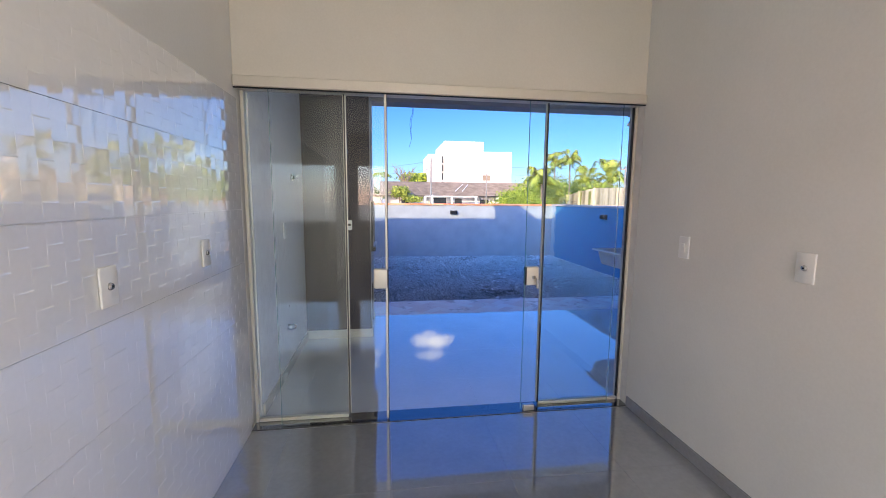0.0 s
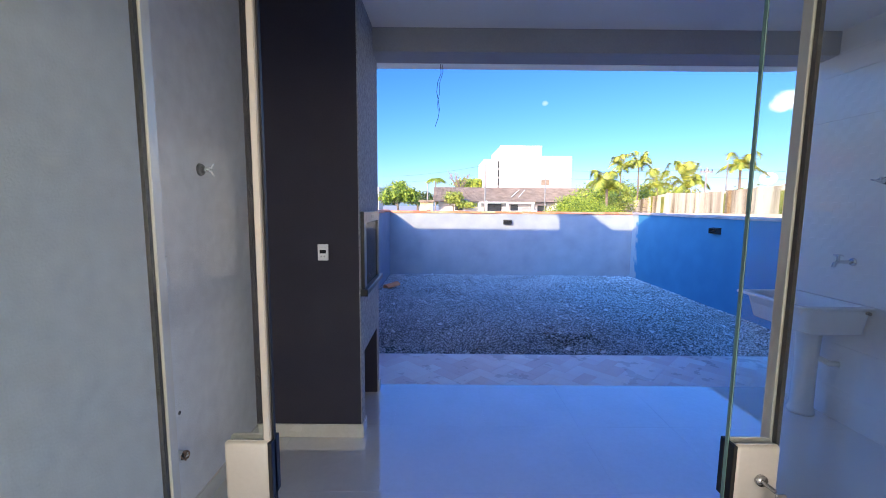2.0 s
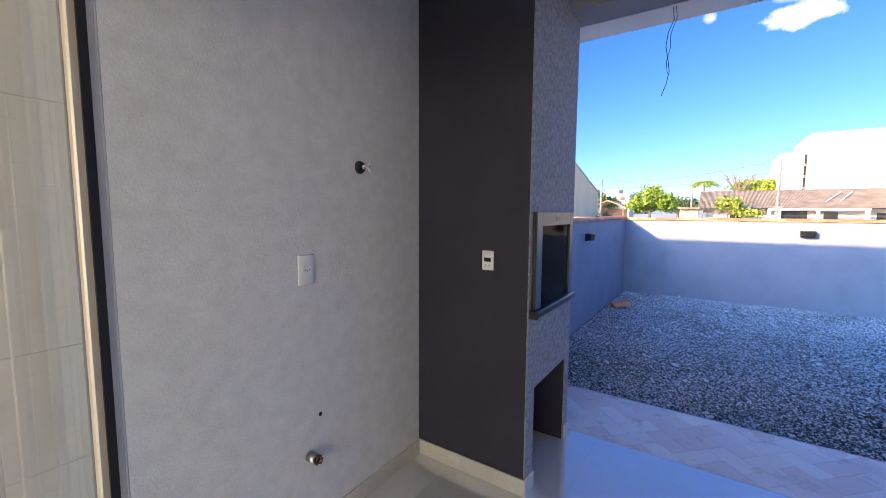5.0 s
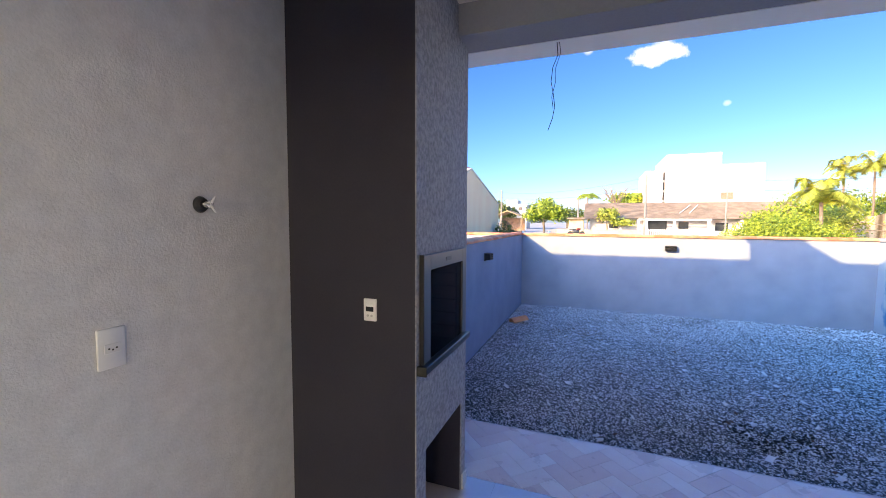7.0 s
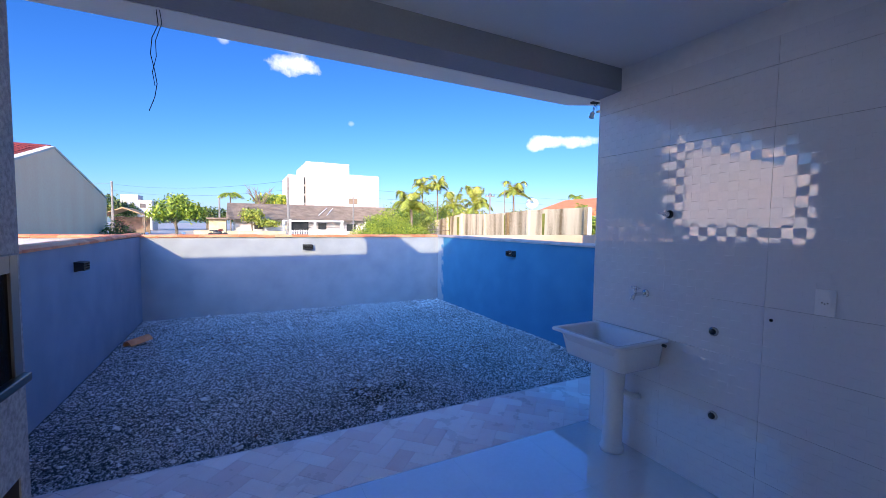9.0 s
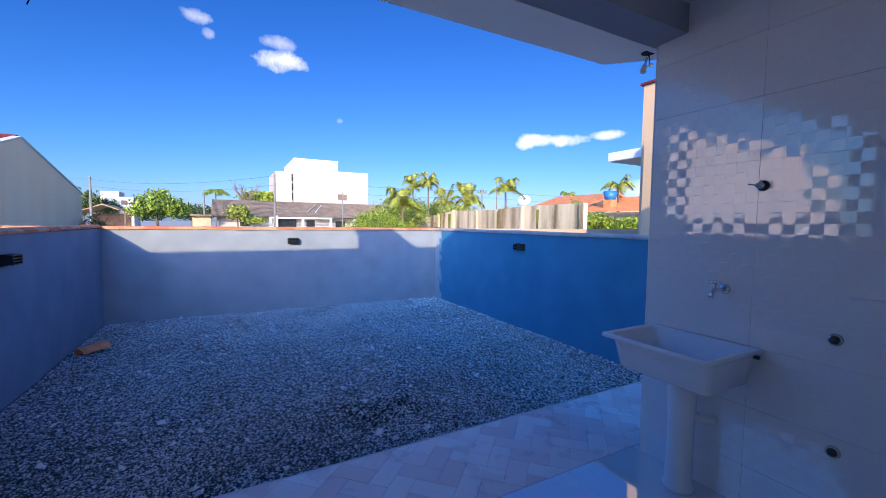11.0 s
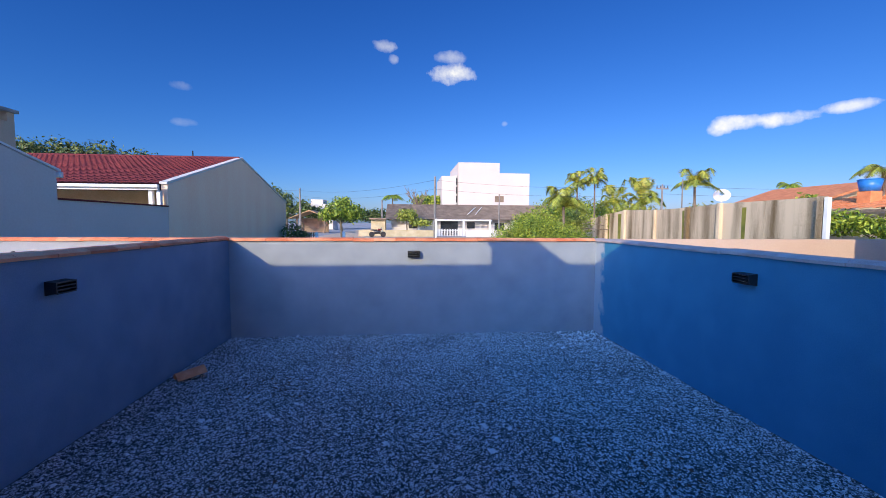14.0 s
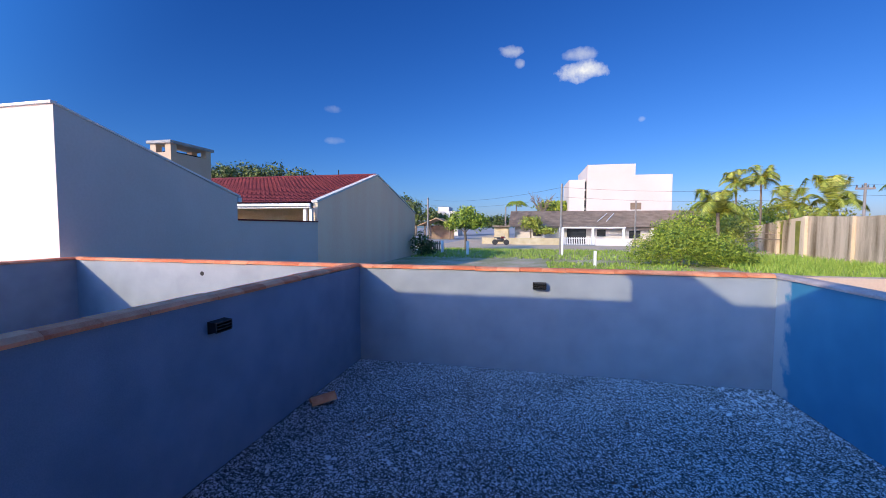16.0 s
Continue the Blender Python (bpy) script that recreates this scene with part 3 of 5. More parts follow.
def stones(name, n, size0, size1, mat, label, seed, area=(XL, XE, 5.58, YB), lift=0.0):
    """Many small angular stones as one mesh."""
    rg = np.random.default_rng(seed)
    base = np.array([(1, 0, 0), (0, 1, 0), (-1, 0, 0), (0, -1, 0), (0, 0, 1), (0, 0, -1)], float)
    tri = np.array([(0, 1, 4), (1, 2, 4), (2, 3, 4), (3, 0, 4), (1, 0, 5), (2, 1, 5), (3, 2, 5), (0, 3, 5)])
    if n > 100000:
        tri = tri[:4]
    s = size0 + (size1 - size0) * rg.random(n) ** 2
    pts = base[None] * (0.65 + 0.7 * rg.random((n, 6, 1))) + rg.normal(0, 0.18, (n, 6, 3))
    pts = pts * (s[:, None, None] * np.stack([rg.uniform(0.7, 1.3, n), rg.uniform(0.7, 1.2, n), rg.uniform(0.45, 0.8, n)], 1)[:, None, :])
    ang = rg.uniform(0, 6.283, n)
    ca, sa = np.cos(ang)[:, None], np.sin(ang)[:, None]
    x, y = pts[..., 0] * ca - pts[..., 1] * sa, pts[..., 0] * sa + pts[..., 1] * ca
    tl = rg.normal(0, 0.35, n)[:, None]
    z = pts[..., 2] + x * tl
    px, py = rg.uniform(area[0] + 0.015, area[1] - 0.015, n), rg.uniform(area[2], area[3] - 0.015, n)
    pz = np.array([GZ - 0.012 + 0.012 * noise.noise((a * 1.3, b * 1.3, 0)) + 0.006 * noise.noise((a * 6, b * 6, 3)) for a, b in zip(px, py)])
    v = np.stack([x + px[:, None], y + py[:, None], z + pz[:, None] + 0.25 * s[:, None] + lift], -1).reshape(-1, 3)
    f = (tri[None] + 6 * np.arange(n)[:, None, None]).reshape(-1, 3)
    return tagged(raw(name, v.tolist(), f.tolist(), mat), label, "gravel", kind="stuff")


stones("gravel", 270000, 0.0040, 0.0110, M_GRAVEL, "crushed grey gravel covering the yard", 3)
stones("pale_stones", 380, 0.006, 0.030, M_CHIP, "scattered pale stone chips on the gravel", 5, lift=0.006)
stones("pale_grit", 2800, 0.004, 0.010, M_CHIP, "fine pale grit scattered over the gravel", 6, lift=0.007)
stones("brown_debris", 160, 0.008, 0.022, M_DEBRIS, "scattered brown dry leaves and debris on the gravel", 8, area=(0.4, 3.9, 5.8, 10.0), lift=0.006)
stones("dark_litter", 190, 0.007, 0.018, M_SOIL, "clump of dark soil and twigs on the gravel", 11, area=(1.5, 2.1, 6.0, 6.38), lift=0.008)
stones("dry_leaves", 60, 0.008, 0.018, M_DEBRIS, "reddish dry leaves scattered on the gravel", 12, area=(-0.1, 0.7, 8.35, 8.85), lift=0.008)
stones("dry_leaves", 45, 0.008, 0.018, M_DEBRIS, "reddish dry leaves scattered on the gravel", 13, area=(2.9, 3.5, 6.9, 7.35), lift=0.008)
stones("pale_rubble", 130, 0.006, 0.024, M_CHIP, "pale mortar rubble in the gravel corner", 14, area=(3.75, 4.38, 9.7, 10.38), lift=0.006)
stones("pale_rubble", 220, 0.005, 0.014, M_CHIP, "pale mortar crumbs along the wall foot", 15, area=(4.30, 4.39, 5.7, 10.3), lift=0.006)


# ---- glass door ----
door = thing("door_1", "frameless tempered glass sliding door standing open", "glass door", (0, YD, FZ), kind="structure")


def dpart(name, bm, mat, parent=door, label="", smooth=False):
    bmesh.ops.translate(bm, verts=bm.verts[:], vec=(0, -YD, -FZ))
    return part(name, bm, mat, parent, label, smooth)


def pane(name, x0, x1, y, z0, z1, label):
    g = dpart(name, box(x0, x1, y - 0.004, y + 0.004, z0, z1), M_GLASS, door, label)
    g.visible_shadow = False
    return g


tk = box(-0.808, 1.638, 2.548, 2.668, 2.088, 2.147, 0.004)
dpart("top_track", tk, M_PROFILE, door, "champagne aluminium top track")
dpart("track_lip", box(-0.808, 1.638, 2.556, 2.566, 2.081, 2.0875, 0.002), M_RUBBER, door, "black lip under the track")
fix_l = pane("fixed_pane", -0.795, -0.235, 2.648, FZ + 0.025, 2.087, "fixed clear glass pane")
fix_r = pane("fixed_pane", 1.035, 1.625, 2.648, FZ + 0.025, 2.087, "fixed clear glass pane")
leaf_l = pane("sliding_leaf", -0.63, 0.006, 2.592, FZ + 0.012, 2.087, "sliding clear glass leaf")
leaf_r = pane("sliding_leaf", 0.890, 1.50, 2.592, FZ + 0.012, 2.087, "sliding clear glass leaf")
for ob, xe, z0 in ((leaf_l, -0.6315, FZ + 0.012), (leaf_r, 0.8885, FZ + 0.012), (leaf_r, 1.5015, FZ + 0.012)):
    e = dpart("glass_edge", box(xe - 0.001, xe + 0.001, 2.588, 2.596, z0, 2.087), M_GLASS_EDGE, ob, "green polished glass edge")
dpart("edge_profile", box(0.0065, 0.020, 2.580, 2.604, FZ + 0.012, 2.087, 0.002), M_PROFILE, leaf_l, "champagne aluminium edge profile")
dpart("brush_seal", box(0.0205, 0.024, 2.588, 2.596, FZ + 0.012, 2.087), M_RUBBER, leaf_l, "black brush seal")
for ob, xa in ((fix_l, -0.2345), (fix_r, 1.018)):
    dpart("edge_profile", box(xa, xa + 0.0165, 2.636, 2.662, FZ + 0.026, 2.087, 0.002), M_PROFILE, ob, "champagne aluminium edge profile")
    dpart("brush_seal", box(xa + 0.004, xa + 0.012, 2.626, 2.6355, FZ + 0.026, 2.087), M_RUBBER, ob, "black brush seal")
dpart("side_profile", box(-0.799, -0.780, 2.630, 2.668, FZ + 0.005, 2.087, 0.002), M_PROFILE, door, "champagne aluminium side profile")
dpart("side_profile", box(1.618, 1.637, 2.630, 2.668, FZ + 0.005, 2.087, 0.002), M_PROFILE, door, "champagne aluminium side profile")
dpart("side_seal", box(1.608, 1.6175, 2.640, 2.656, FZ + 0.026, 2.087), M_RUBBER, door)
for xa, xb in ((-0.779, -0.235), (1.035, 1.608)):
    dpart("bottom_channel", box(xa, xb, 2.632, 2.664, FZ + 0.005, FZ + 0.027, 0.002), M_PROFILE, door, "champagne aluminium floor channel")
for sgn, xc, leaf in ((-1, 0.020, leaf_l), (1, 0.893, leaf_r)):
    lk = box(min(xc, xc + sgn * 0.085), max(xc, xc + sgn * 0.085), 2.572, 2.5875, 0.945, 1.065, 0.008, seg=3)
    lock = dpart("lock", lk, M_PROFILE, leaf, "cream metal patch lock", True)
    lk = box(min(xc, xc + sgn * 0.085), max(xc, xc + sgn * 0.085), 2.5965, 2.612, 0.945, 1.065, 0.008, seg=3)
    dpart("lock", lk, M_PROFILE, leaf, "cream metal patch lock", True)
    dpart("latch_plate", box(xc - 0.004, xc + 0.004, 2.574, 2.611, 0.948, 1.062, 0.001), M_RUBBER, leaf, "dark latch plate")
kx = 0.942
dpart("key_cylinder", tube((kx, 2.574, 0.998), (kx, 2.566, 0.998), 0.011, seg=16), M_STEEL, leaf_r, "steel key cylinder", True)
kb = tube((kx, 2.566, 0.998), (kx + 0.008, 2.545, 0.993), 0.004, seg=8)
box(kx + 0.006, kx + 0.026, 2.540, 2.546, 0.930, 0.990, 0.002, kb)
dpart("key", kb, M_STEEL, leaf_r, "steel key left in the lock")
gd = box(0.905, 0.980, 2.574, 2.610, FZ + 0.004, FZ + 0.045, 0.005, seg=2)
tube((0.942, 2.574, FZ + 0.025), (0.942, 2.570, FZ + 0.025), 0.008, seg=12, bm=gd)
dpart("floor_guide", gd, M_STEEL, leaf_r, "steel floor guide")

for leaf in (leaf_l, leaf_r):
    leaf.location.y -= 0.014


# ---- wall plates ----
def wall_plate(name, label, at, yaw, insert, w=0.075, h=0.12):
    """A plate on a wall; its back lies on y = 0 and it faces -y before the turn."""
    t = thing(name, label, "socket" if insert == "socket" else "switch", at, "wall plates")
    t.matrix_basis = pose(*at, 0, 0, yaw)
    part("plate", box(-w / 2, w / 2, -0.0075, 0, -h / 2, h / 2, 0.0035, seg=2), M_PLASTIC, t, "", True)
    if insert == "socket":
        part("socket_face", box(-0.021, 0.021, -0.0105, -0.0085, -0.014, 0.014, 0.0008), M_PLASTIC, t)
        for a, c in ((-0.010, 0), (0.010, 0), (0, -0.004)):
            part("pin_hole", tube((a, -0.0095, c), (a, -0.0112, c), 0.0028, seg=8), M_DARK_HOLE, t)
    elif insert == "switch":
        part("rocker", prism([(-0.0095, -0.024), (-0.0095, 0.024), (-0.0165, 0.021), (-0.012, -0.023)], "x", -0.012, 0.012), M_PLASTIC, t)
        part("surround", box(-0.016, 0.016, -0.0105, -0.0092, -0.03, 0.03, 0.0006), M_PLASTIC, t)
    elif insert == "outlet":
        part("cable_outlet", tube((0, -0.009, 0), (0, -0.015, 0), 0.012, 0.009, 14), M_STEEL, t, "", True)
        part("pin_hole", tube((0, -0.0152, 0), (0, -0.0156, 0), 0.004, seg=8), M_DARK_HOLE, t)
    return t


wall_plate("wall_socket", "white plastic socket plate on the grey patio wall", (XL, 3.433, 1.232), 90, "socket")
wall_plate("wall_switch", "white plastic rocker switch plate on the kitchen wall", (1.64, 2.135, 1.235), -90, "switch")
wall_plate("wall_socket", "white plastic cable outlet plate on the kitchen wall", (1.64, 1.485, 1.23), -90, "outlet")
wall_plate("wall_socket", "white plastic outlet plate on the tiled kitchen wall", (-0.798, 2.077, 1.236), 90, "outlet")
wall_plate("wall_socket", "white plastic outlet plate on the tiled kitchen wall", (-0.798, 1.431, 1.222), 90, "outlet")
wall_plate("wall_socket", "white plastic socket plate on the laundry tiles", (2.998, 3.52, 1.262), -90, "socket")

# ---- patio wall fittings ----
tp = thing("water_valve", "chrome valve with a forked handle on the grey wall", "valve", (XL, 3.734, 1.66))
part("flange", tube((0, 0, 0), (0.012, 0, 0), 0.030, 0.024, 20), M_DARK_STEEL, tp, "dark round flange", True)
part("stem", tube((0.010, 0, 0), (0.045, 0, 0), 0.012, 0.010, 14), M_CHROME, tp, "", True)
hd = tube((0.045, 0, 0), (0.052, 0, 0), 0.011, seg=14)
for a in (60, 180, 300):
    c, s = math.cos(radians(a)), math.sin(radians(a))
    tube((0.049, c * 0.006, s * 0.006), (0.055, c * 0.032, s * 0.032), 0.005, 0.0035, 8, hd)
part("handle", hd, M_PLASTIC, tp, "pale forked handle", True)

st = thing("drain_stub", "short cut metal drain pipe with torn brown tape", "pipe", (XL, 3.43, 0.455))
part("pipe", tube((0, 0, 0), (0.045, 0, 0), 0.022, seg=16), M_STEEL, st, "", True)
part("bore", tube((0.0452, 0, 0), (0.0456, 0, 0), 0.017, seg=14), M_DARK_HOLE, st)
tb = bmesh.new()
rg = random.Random(4)
for k in range(9):
    a = rg.uniform(0, 6.28)
    path_tube([(0.043, 0.018 * math.cos(a), 0.018 * math.sin(a)), (0.056, 0.022 * math.cos(a + 0.5), 0.02 * math.sin(a + 0.5)), (0.062, 0.014 * math.cos(a + 1.4), 0.018 * math.sin(a + 1.4))], 0.003, 5, tb)
part("torn_tape", tb, M_DEBRIS, st, "frayed brown sealing tape")
hl = thing("wall_hole", "small drilled dark hole in the wall", "hole", (XL, 3.488, 0.612))
part("rim", tube((0, 0, 0), (0.0015, 0, 0), 0.009, seg=12), M_DARK_HOLE, hl)

# ---- barbecue column ----
CX0, CX1, CY0, CY1 = XL, -0.14, 4.17, 4.84
bbq = thing("barbecue", "dark masonry barbecue with steel framed glass front", "barbecue", (CX0, CY0, FZ))


def bpart(name, bm, mat, parent=bbq, label="", smooth=False):
    bmesh.ops.translate(bm, verts=bm.verts[:], vec=(-CX0, -CY0, -FZ))
    return part(name, bm, mat, parent, label, smooth)


NZ1 = 0.600
bpart("near_side", box(CX0, CX1 - 0.006, CY0, 4.27, FZ, 2.69), M_DARK, bbq, "smooth dark grey painted side")
bpart("far_side", box(CX0, CX1 - 0.006, 4.765, CY1, FZ, 2.69), M_DARK)
bpart("hood", box(CX0, CX1 - 0.006, 4.27, 4.765, 1.41, 2.69), M_DARK)
bpart("hearth_slab", box(CX0, CX1 - 0.006, 4.27, 4.765, NZ1, 0.965), M_DARK)
for y0, y1, z0, z1 in ((CY0, 4.27, FZ, 2.69), (4.765, CY1, FZ, 2.69), (4.27, 4.765, 1.41, 2.69), (4.27, 4.765, NZ1, 0.965)):
    bpart("front_panel", box(CX1 - 0.006, CX1, y0, y1, z0, z1), M_STONE, bbq, "grey granular textured front")
bpart("firebox_back", box(CX0 + 0.01, CX0 + 0.03, 4.27, 4.765, 0.965, 1.41), M_SOOT)
rows_b = 6
for k in range(rows_b):
    z0 = 0.968 + k * 0.073
    for side, ya in ((0, 4.2705), (1, 4.737)):
        for j in range(3):
            x0 = CX0 + 0.035 + j * 0.195 + (0.05 if k % 2 else 0)
            bpart("brick", box(x0, min(x0 + 0.188, CX1 - 0.03), ya, ya + 0.0275, z0, z0 + 0.066, 0.002), M_FIREBRICK)
    for j in range(3):
        y0 = 4.30 + j * 0.153
        bpart("brick", box(CX0 + 0.0305, CX0 + 0.05, y0, min(y0 + 0.147, 4.736), z0, z0 + 0.066, 0.002), M_FIREBRICK)
fx = CX1 + 0.020
fm = box(CX1 + 0.0005, fx, 4.205, 4.276, 1.006, 1.464, 0.002)
box(CX1 + 0.0005, fx, 4.712, 4.772, 1.006, 1.464, 0.002, fm)
box(CX1 + 0.0005, fx, 4.276, 4.712, 1.398, 1.464, 0.002, fm)
door_b = bpart("grill_door", fm, M_GRILL_STEEL, bbq, "satin grey steel door frame")
sd = box(CX1 + 0.0005, fx + 0.001, 4.1985, 4.2045, 1.006, 1.466, 0.001)
bpart("side_edge", sd, M_BLACK, door_b, "black side edge")
bpart("badge", box(fx, fx + 0.002, 4.46, 4.53, 1.420, 1.440, 0.001), M_DARK_STEEL, door_b, "small dark maker's plate")
gl = bpart("glass", box(CX1 + 0.006, CX1 + 0.011, 4.277, 4.711, 1.0065, 1.3975), M_OVEN_GLASS, door_b, "smoked glass window")
gl.visible_shadow = False
bpart("sill", box(CX1 - 0.002, CX1 + 0.042, 4.182, 4.785, 0.970, 1.0055, 0.006, seg=3), M_DARK_STEEL, bbq, "steel front sill", True)
bpart("sill_end", box(CX1 - 0.002, CX1 + 0.044, 4.174, 4.1815, 0.966, 1.008, 0.003), M_BLACK, bbq, "black sill end cap")
sk = box(CX0, CX1 + 0.010, CY0 - 0.010, CY0 - 0.0005, FZ, FZ + 0.085, 0.002)
box(CX1 + 0.0005, CX1 + 0.010, CY0 - 0.0005, 4.27, FZ, FZ + 0.085, 0.002, sk)
bpart("skirting", sk, M_SKIRT_CREAM, bbq, "cream porcelain skirting")
sk = box(CX1 + 0.0005, CX1 + 0.010, 4.776, CY1 + 0.01, FZ, FZ + 0.085, 0.002)
box(CX0 + 0.02, CX1 + 0.0005, 4.776, 4.7845, FZ, FZ + 0.085, 0.002, sk)
box(CX0 + 0.0005, CX0 + 0.012, 4.272, 4.775, FZ, FZ + 0.085, 0.002, sk)
bpart("skirting", sk, M_SKIRT_CREAM, bbq, "cream porcelain skirting")
ch = box(CX0, CX1, CY0, CY1, 2.9, 3.84)
box(CX0 - 0.04, CX1 + 0.04, CY0 - 0.04, CY1 + 0.04, 3.84, 3.90, bm=ch)
bpart("chimney", ch, M_PLAIN_RENDER, bbq, "rendered chimney above the roof")

th = thing("barbecue_switch", "white switch plate with dark display on the dark side", "switch", (-0.352, CY0, 1.229))
part("plate", box(-0.031, 0.031, -0.010, 0, -0.048, 0.048, 0.004, seg=2), M_PLASTIC, th, "", True)
part("display", box(-0.018, 0.018, -0.0115, -0.0095, -0.006, 0.014), M_LCD, th, "dark display window")
part("top_cover", box(-0.018, 0.018, -0.0125, -0.0095, 0.016, 0.030, 0.001), M_PLASTIC, th)
for a in (-0.009, 0.009):
    part("button", tube((a, -0.0095, -0.024), (a, -0.0125, -0.024), 0.005, seg=12), M_STEEL, th)

# ---- hanging cable ----
cb = thing("hanging_cable", "thin black electric cable hanging from the beam", "cable", (0.315, 4.92, 2.54))
rg = random.Random(9)
pts = [(0.0, 0, 0.0), (0.006, 0, -0.07), (-0.018, 0, -0.13), (-0.026, 0.004, -0.20), (-0.012, 0, -0.27), (-0.004, 0, -0.33), (-0.014, 0, -0.39), (-0.036, 0, -0.452)]
part("strand", path_tube(pts, 0.0019, 6), M_WIRE, cb)
pts = [(0.012, 0, 0.0), (0.020, 0, -0.06), (-0.006, 0.004, -0.14), (-0.004, 0, -0.21), (-0.020, 0, -0.28), (-0.012, 0, -0.34)]
part("strand", path_tube(pts, 0.0016, 6), M_WIRE, cb)
lf = thing("ceiling_outlet", "dark ceiling hole with a loose lamp holder on wires", "lamp holder", (3.065, 4.955, 2.5425))
part("hole", tube((0, 0, -0.0005), (0, 0, -0.003), 0.042, seg=20), M_DARK_HOLE, lf)
part("wire", path_tube([(0.01, 0, -0.003), (0.0, 0.01, -0.045), (-0.015, 0.01, -0.085)], 0.0028, 6), M_WIRE, lf)
part("wire", path_tube([(0.0, 0, -0.003), (-0.012, 0.01, -0.04), (-0.022, 0.01, -0.085)], 0.0028, 6), M_WIRE, lf)
part("holder", tube((-0.018, 0.01, -0.080), (-0.030, 0.012, -0.118), 0.016, 0.019, 14), M_PLASTIC, lf, "white plastic lamp holder", True)
part("connector", tube((0.02, 0.005, -0.07), (0.045, 0.005, -0.062), 0.009, seg=10), M_PLASTIC, lf)
part("wire", path_tube([(0.012, 0, -0.003), (0.016, 0.003, -0.04), (0.022, 0.005, -0.07)], 0.0028, 6), M_WIRE, lf)

# ---- laundry tank ----
TX0, TX1, TY0, TY1, TZ = 2.535, 2.998, 4.235, 4.800, 0.905


def ring(x0, x1, y0, y1, z, r, n=5):
    out = []
    for cx, cy, a0 in ((x1 - r, y1 - r, 0), (x0 + r, y1 - r, 90), (x0 + r, y0 + r, 180), (x1 - r, y0 + r, 270)):
        for k in range(n + 1):
            a = radians(a0 + 90 * k / n)
            out.append((cx + r * math.cos(a), cy + r * math.sin(a), z))
    return out


def loft(rings, close_first=False, close_last=False):
    bm = bmesh.new()
    vs = [[bm.verts.new(p) for p in r] for r in rings]
    n = len(vs[0])
    for a, b in zip(vs, vs[1:]):
        for k in range(n):
            bm.faces.new((a[k], a[(k + 1) % n], b[(k + 1) % n], b[k]))
    if close_first:
        bm.faces.new(vs[0])
    if close_last:
        bm.faces.new(vs[-1][::-1])
    bmesh.ops.recalc_face_normals(bm, faces=bm.faces[:])
    return bm


tank = thing("laundry_tank", "white moulded laundry sink on a round pedestal", "laundry sink", (TX1, (TY0 + TY1) / 2, FZ))


def tpart(name, bm, mat, label="", smooth=True, parent=tank):
    bmesh.ops.translate(bm, verts=bm.verts[:], vec=(-TX1, -(TY0 + TY1) / 2, -FZ))
    return part(name, bm, mat, parent, label, smooth)


basin = loft([
    ring(TX0 + 0.115, TX1 - 0.012, TY0 + 0.065, TY1 - 0.055, TZ - 0.190, 0.03),
    ring(TX0 + 0.100, TX1 - 0.004, TY0 + 0.052, TY1 - 0.045, TZ - 0.180, 0.035),
    ring(TX0 + 0.062, TX1 - 0.002, TY0 + 0.030, TY1 - 0.030, TZ - 0.035, 0.035),
    ring(TX0 + 0.056, TX1 - 0.002, TY0 + 0.028, TY1 - 0.028, TZ - 0.022, 0.035),
    ring(TX0 + 0.002, TX1, TY0 + 0.002, TY1 - 0.002, TZ - 0.018, 0.028),
    ring(TX0, TX1, TY0, TY1, TZ - 0.008, 0.03),
    ring(TX0 + 0.006, TX1 - 0.002, TY0 + 0.006, TY1 - 0.006, TZ, 0.028),
    ring(TX0 + 0.034, TX1 - 0.045, TY0 + 0.034, TY1 - 0.034, TZ + 0.001, 0.03),
    ring(TX0 + 0.045, TX1 - 0.055, TY0 + 0.042, TY1 - 0.042, TZ - 0.012, 0.032),
    ring(TX0 + 0.105, TX1 - 0.070, TY0 + 0.085, TY1 - 0.085, TZ - 0.155, 0.04),
    ring(TX0 + 0.18, TX1 - 0.10, TY0 + 0.12, TY1 - 0.12, TZ - 0.166, 0.04),
], True, True)
tpart("basin", basin, M_TANK, "white moulded basin with a wide rim")
yc = 4.535
tpart("pedestal", loft([[(2.868 + r * math.cos(2 * math.pi * k / 24), yc + r * math.sin(2 * math.pi * k / 24), z) for k in range(24)] for r, z in ((0.078, FZ), (0.078, FZ + 0.02), (0.066, FZ + 0.05), (0.064, 0.45), (0.074, TZ - 0.185))], True, True), M_TANK, "round white pedestal")
tpart("drain_pipe", path_tube([(2.90, yc - 0.05, 0.50), (2.95, yc - 0.085, 0.47), (2.996, yc - 0.10, 0.47)], 0.020, 12), M_PLASTIC, "white drain pipe to the wall")
tpart("bolt", tube((TX1 - 0.05, TY0 - 0.002, TZ - 0.035), (TX1 - 0.05, TY0 + 0.02, TZ - 0.035), 0.010, seg=12), M_DARK_STEEL, "dark fixing bolt")
tpart("drain", tube((2.77, yc, TZ - 0.167), (2.77, yc, TZ - 0.162), 0.03, seg=20), M_STEEL, "steel drain")

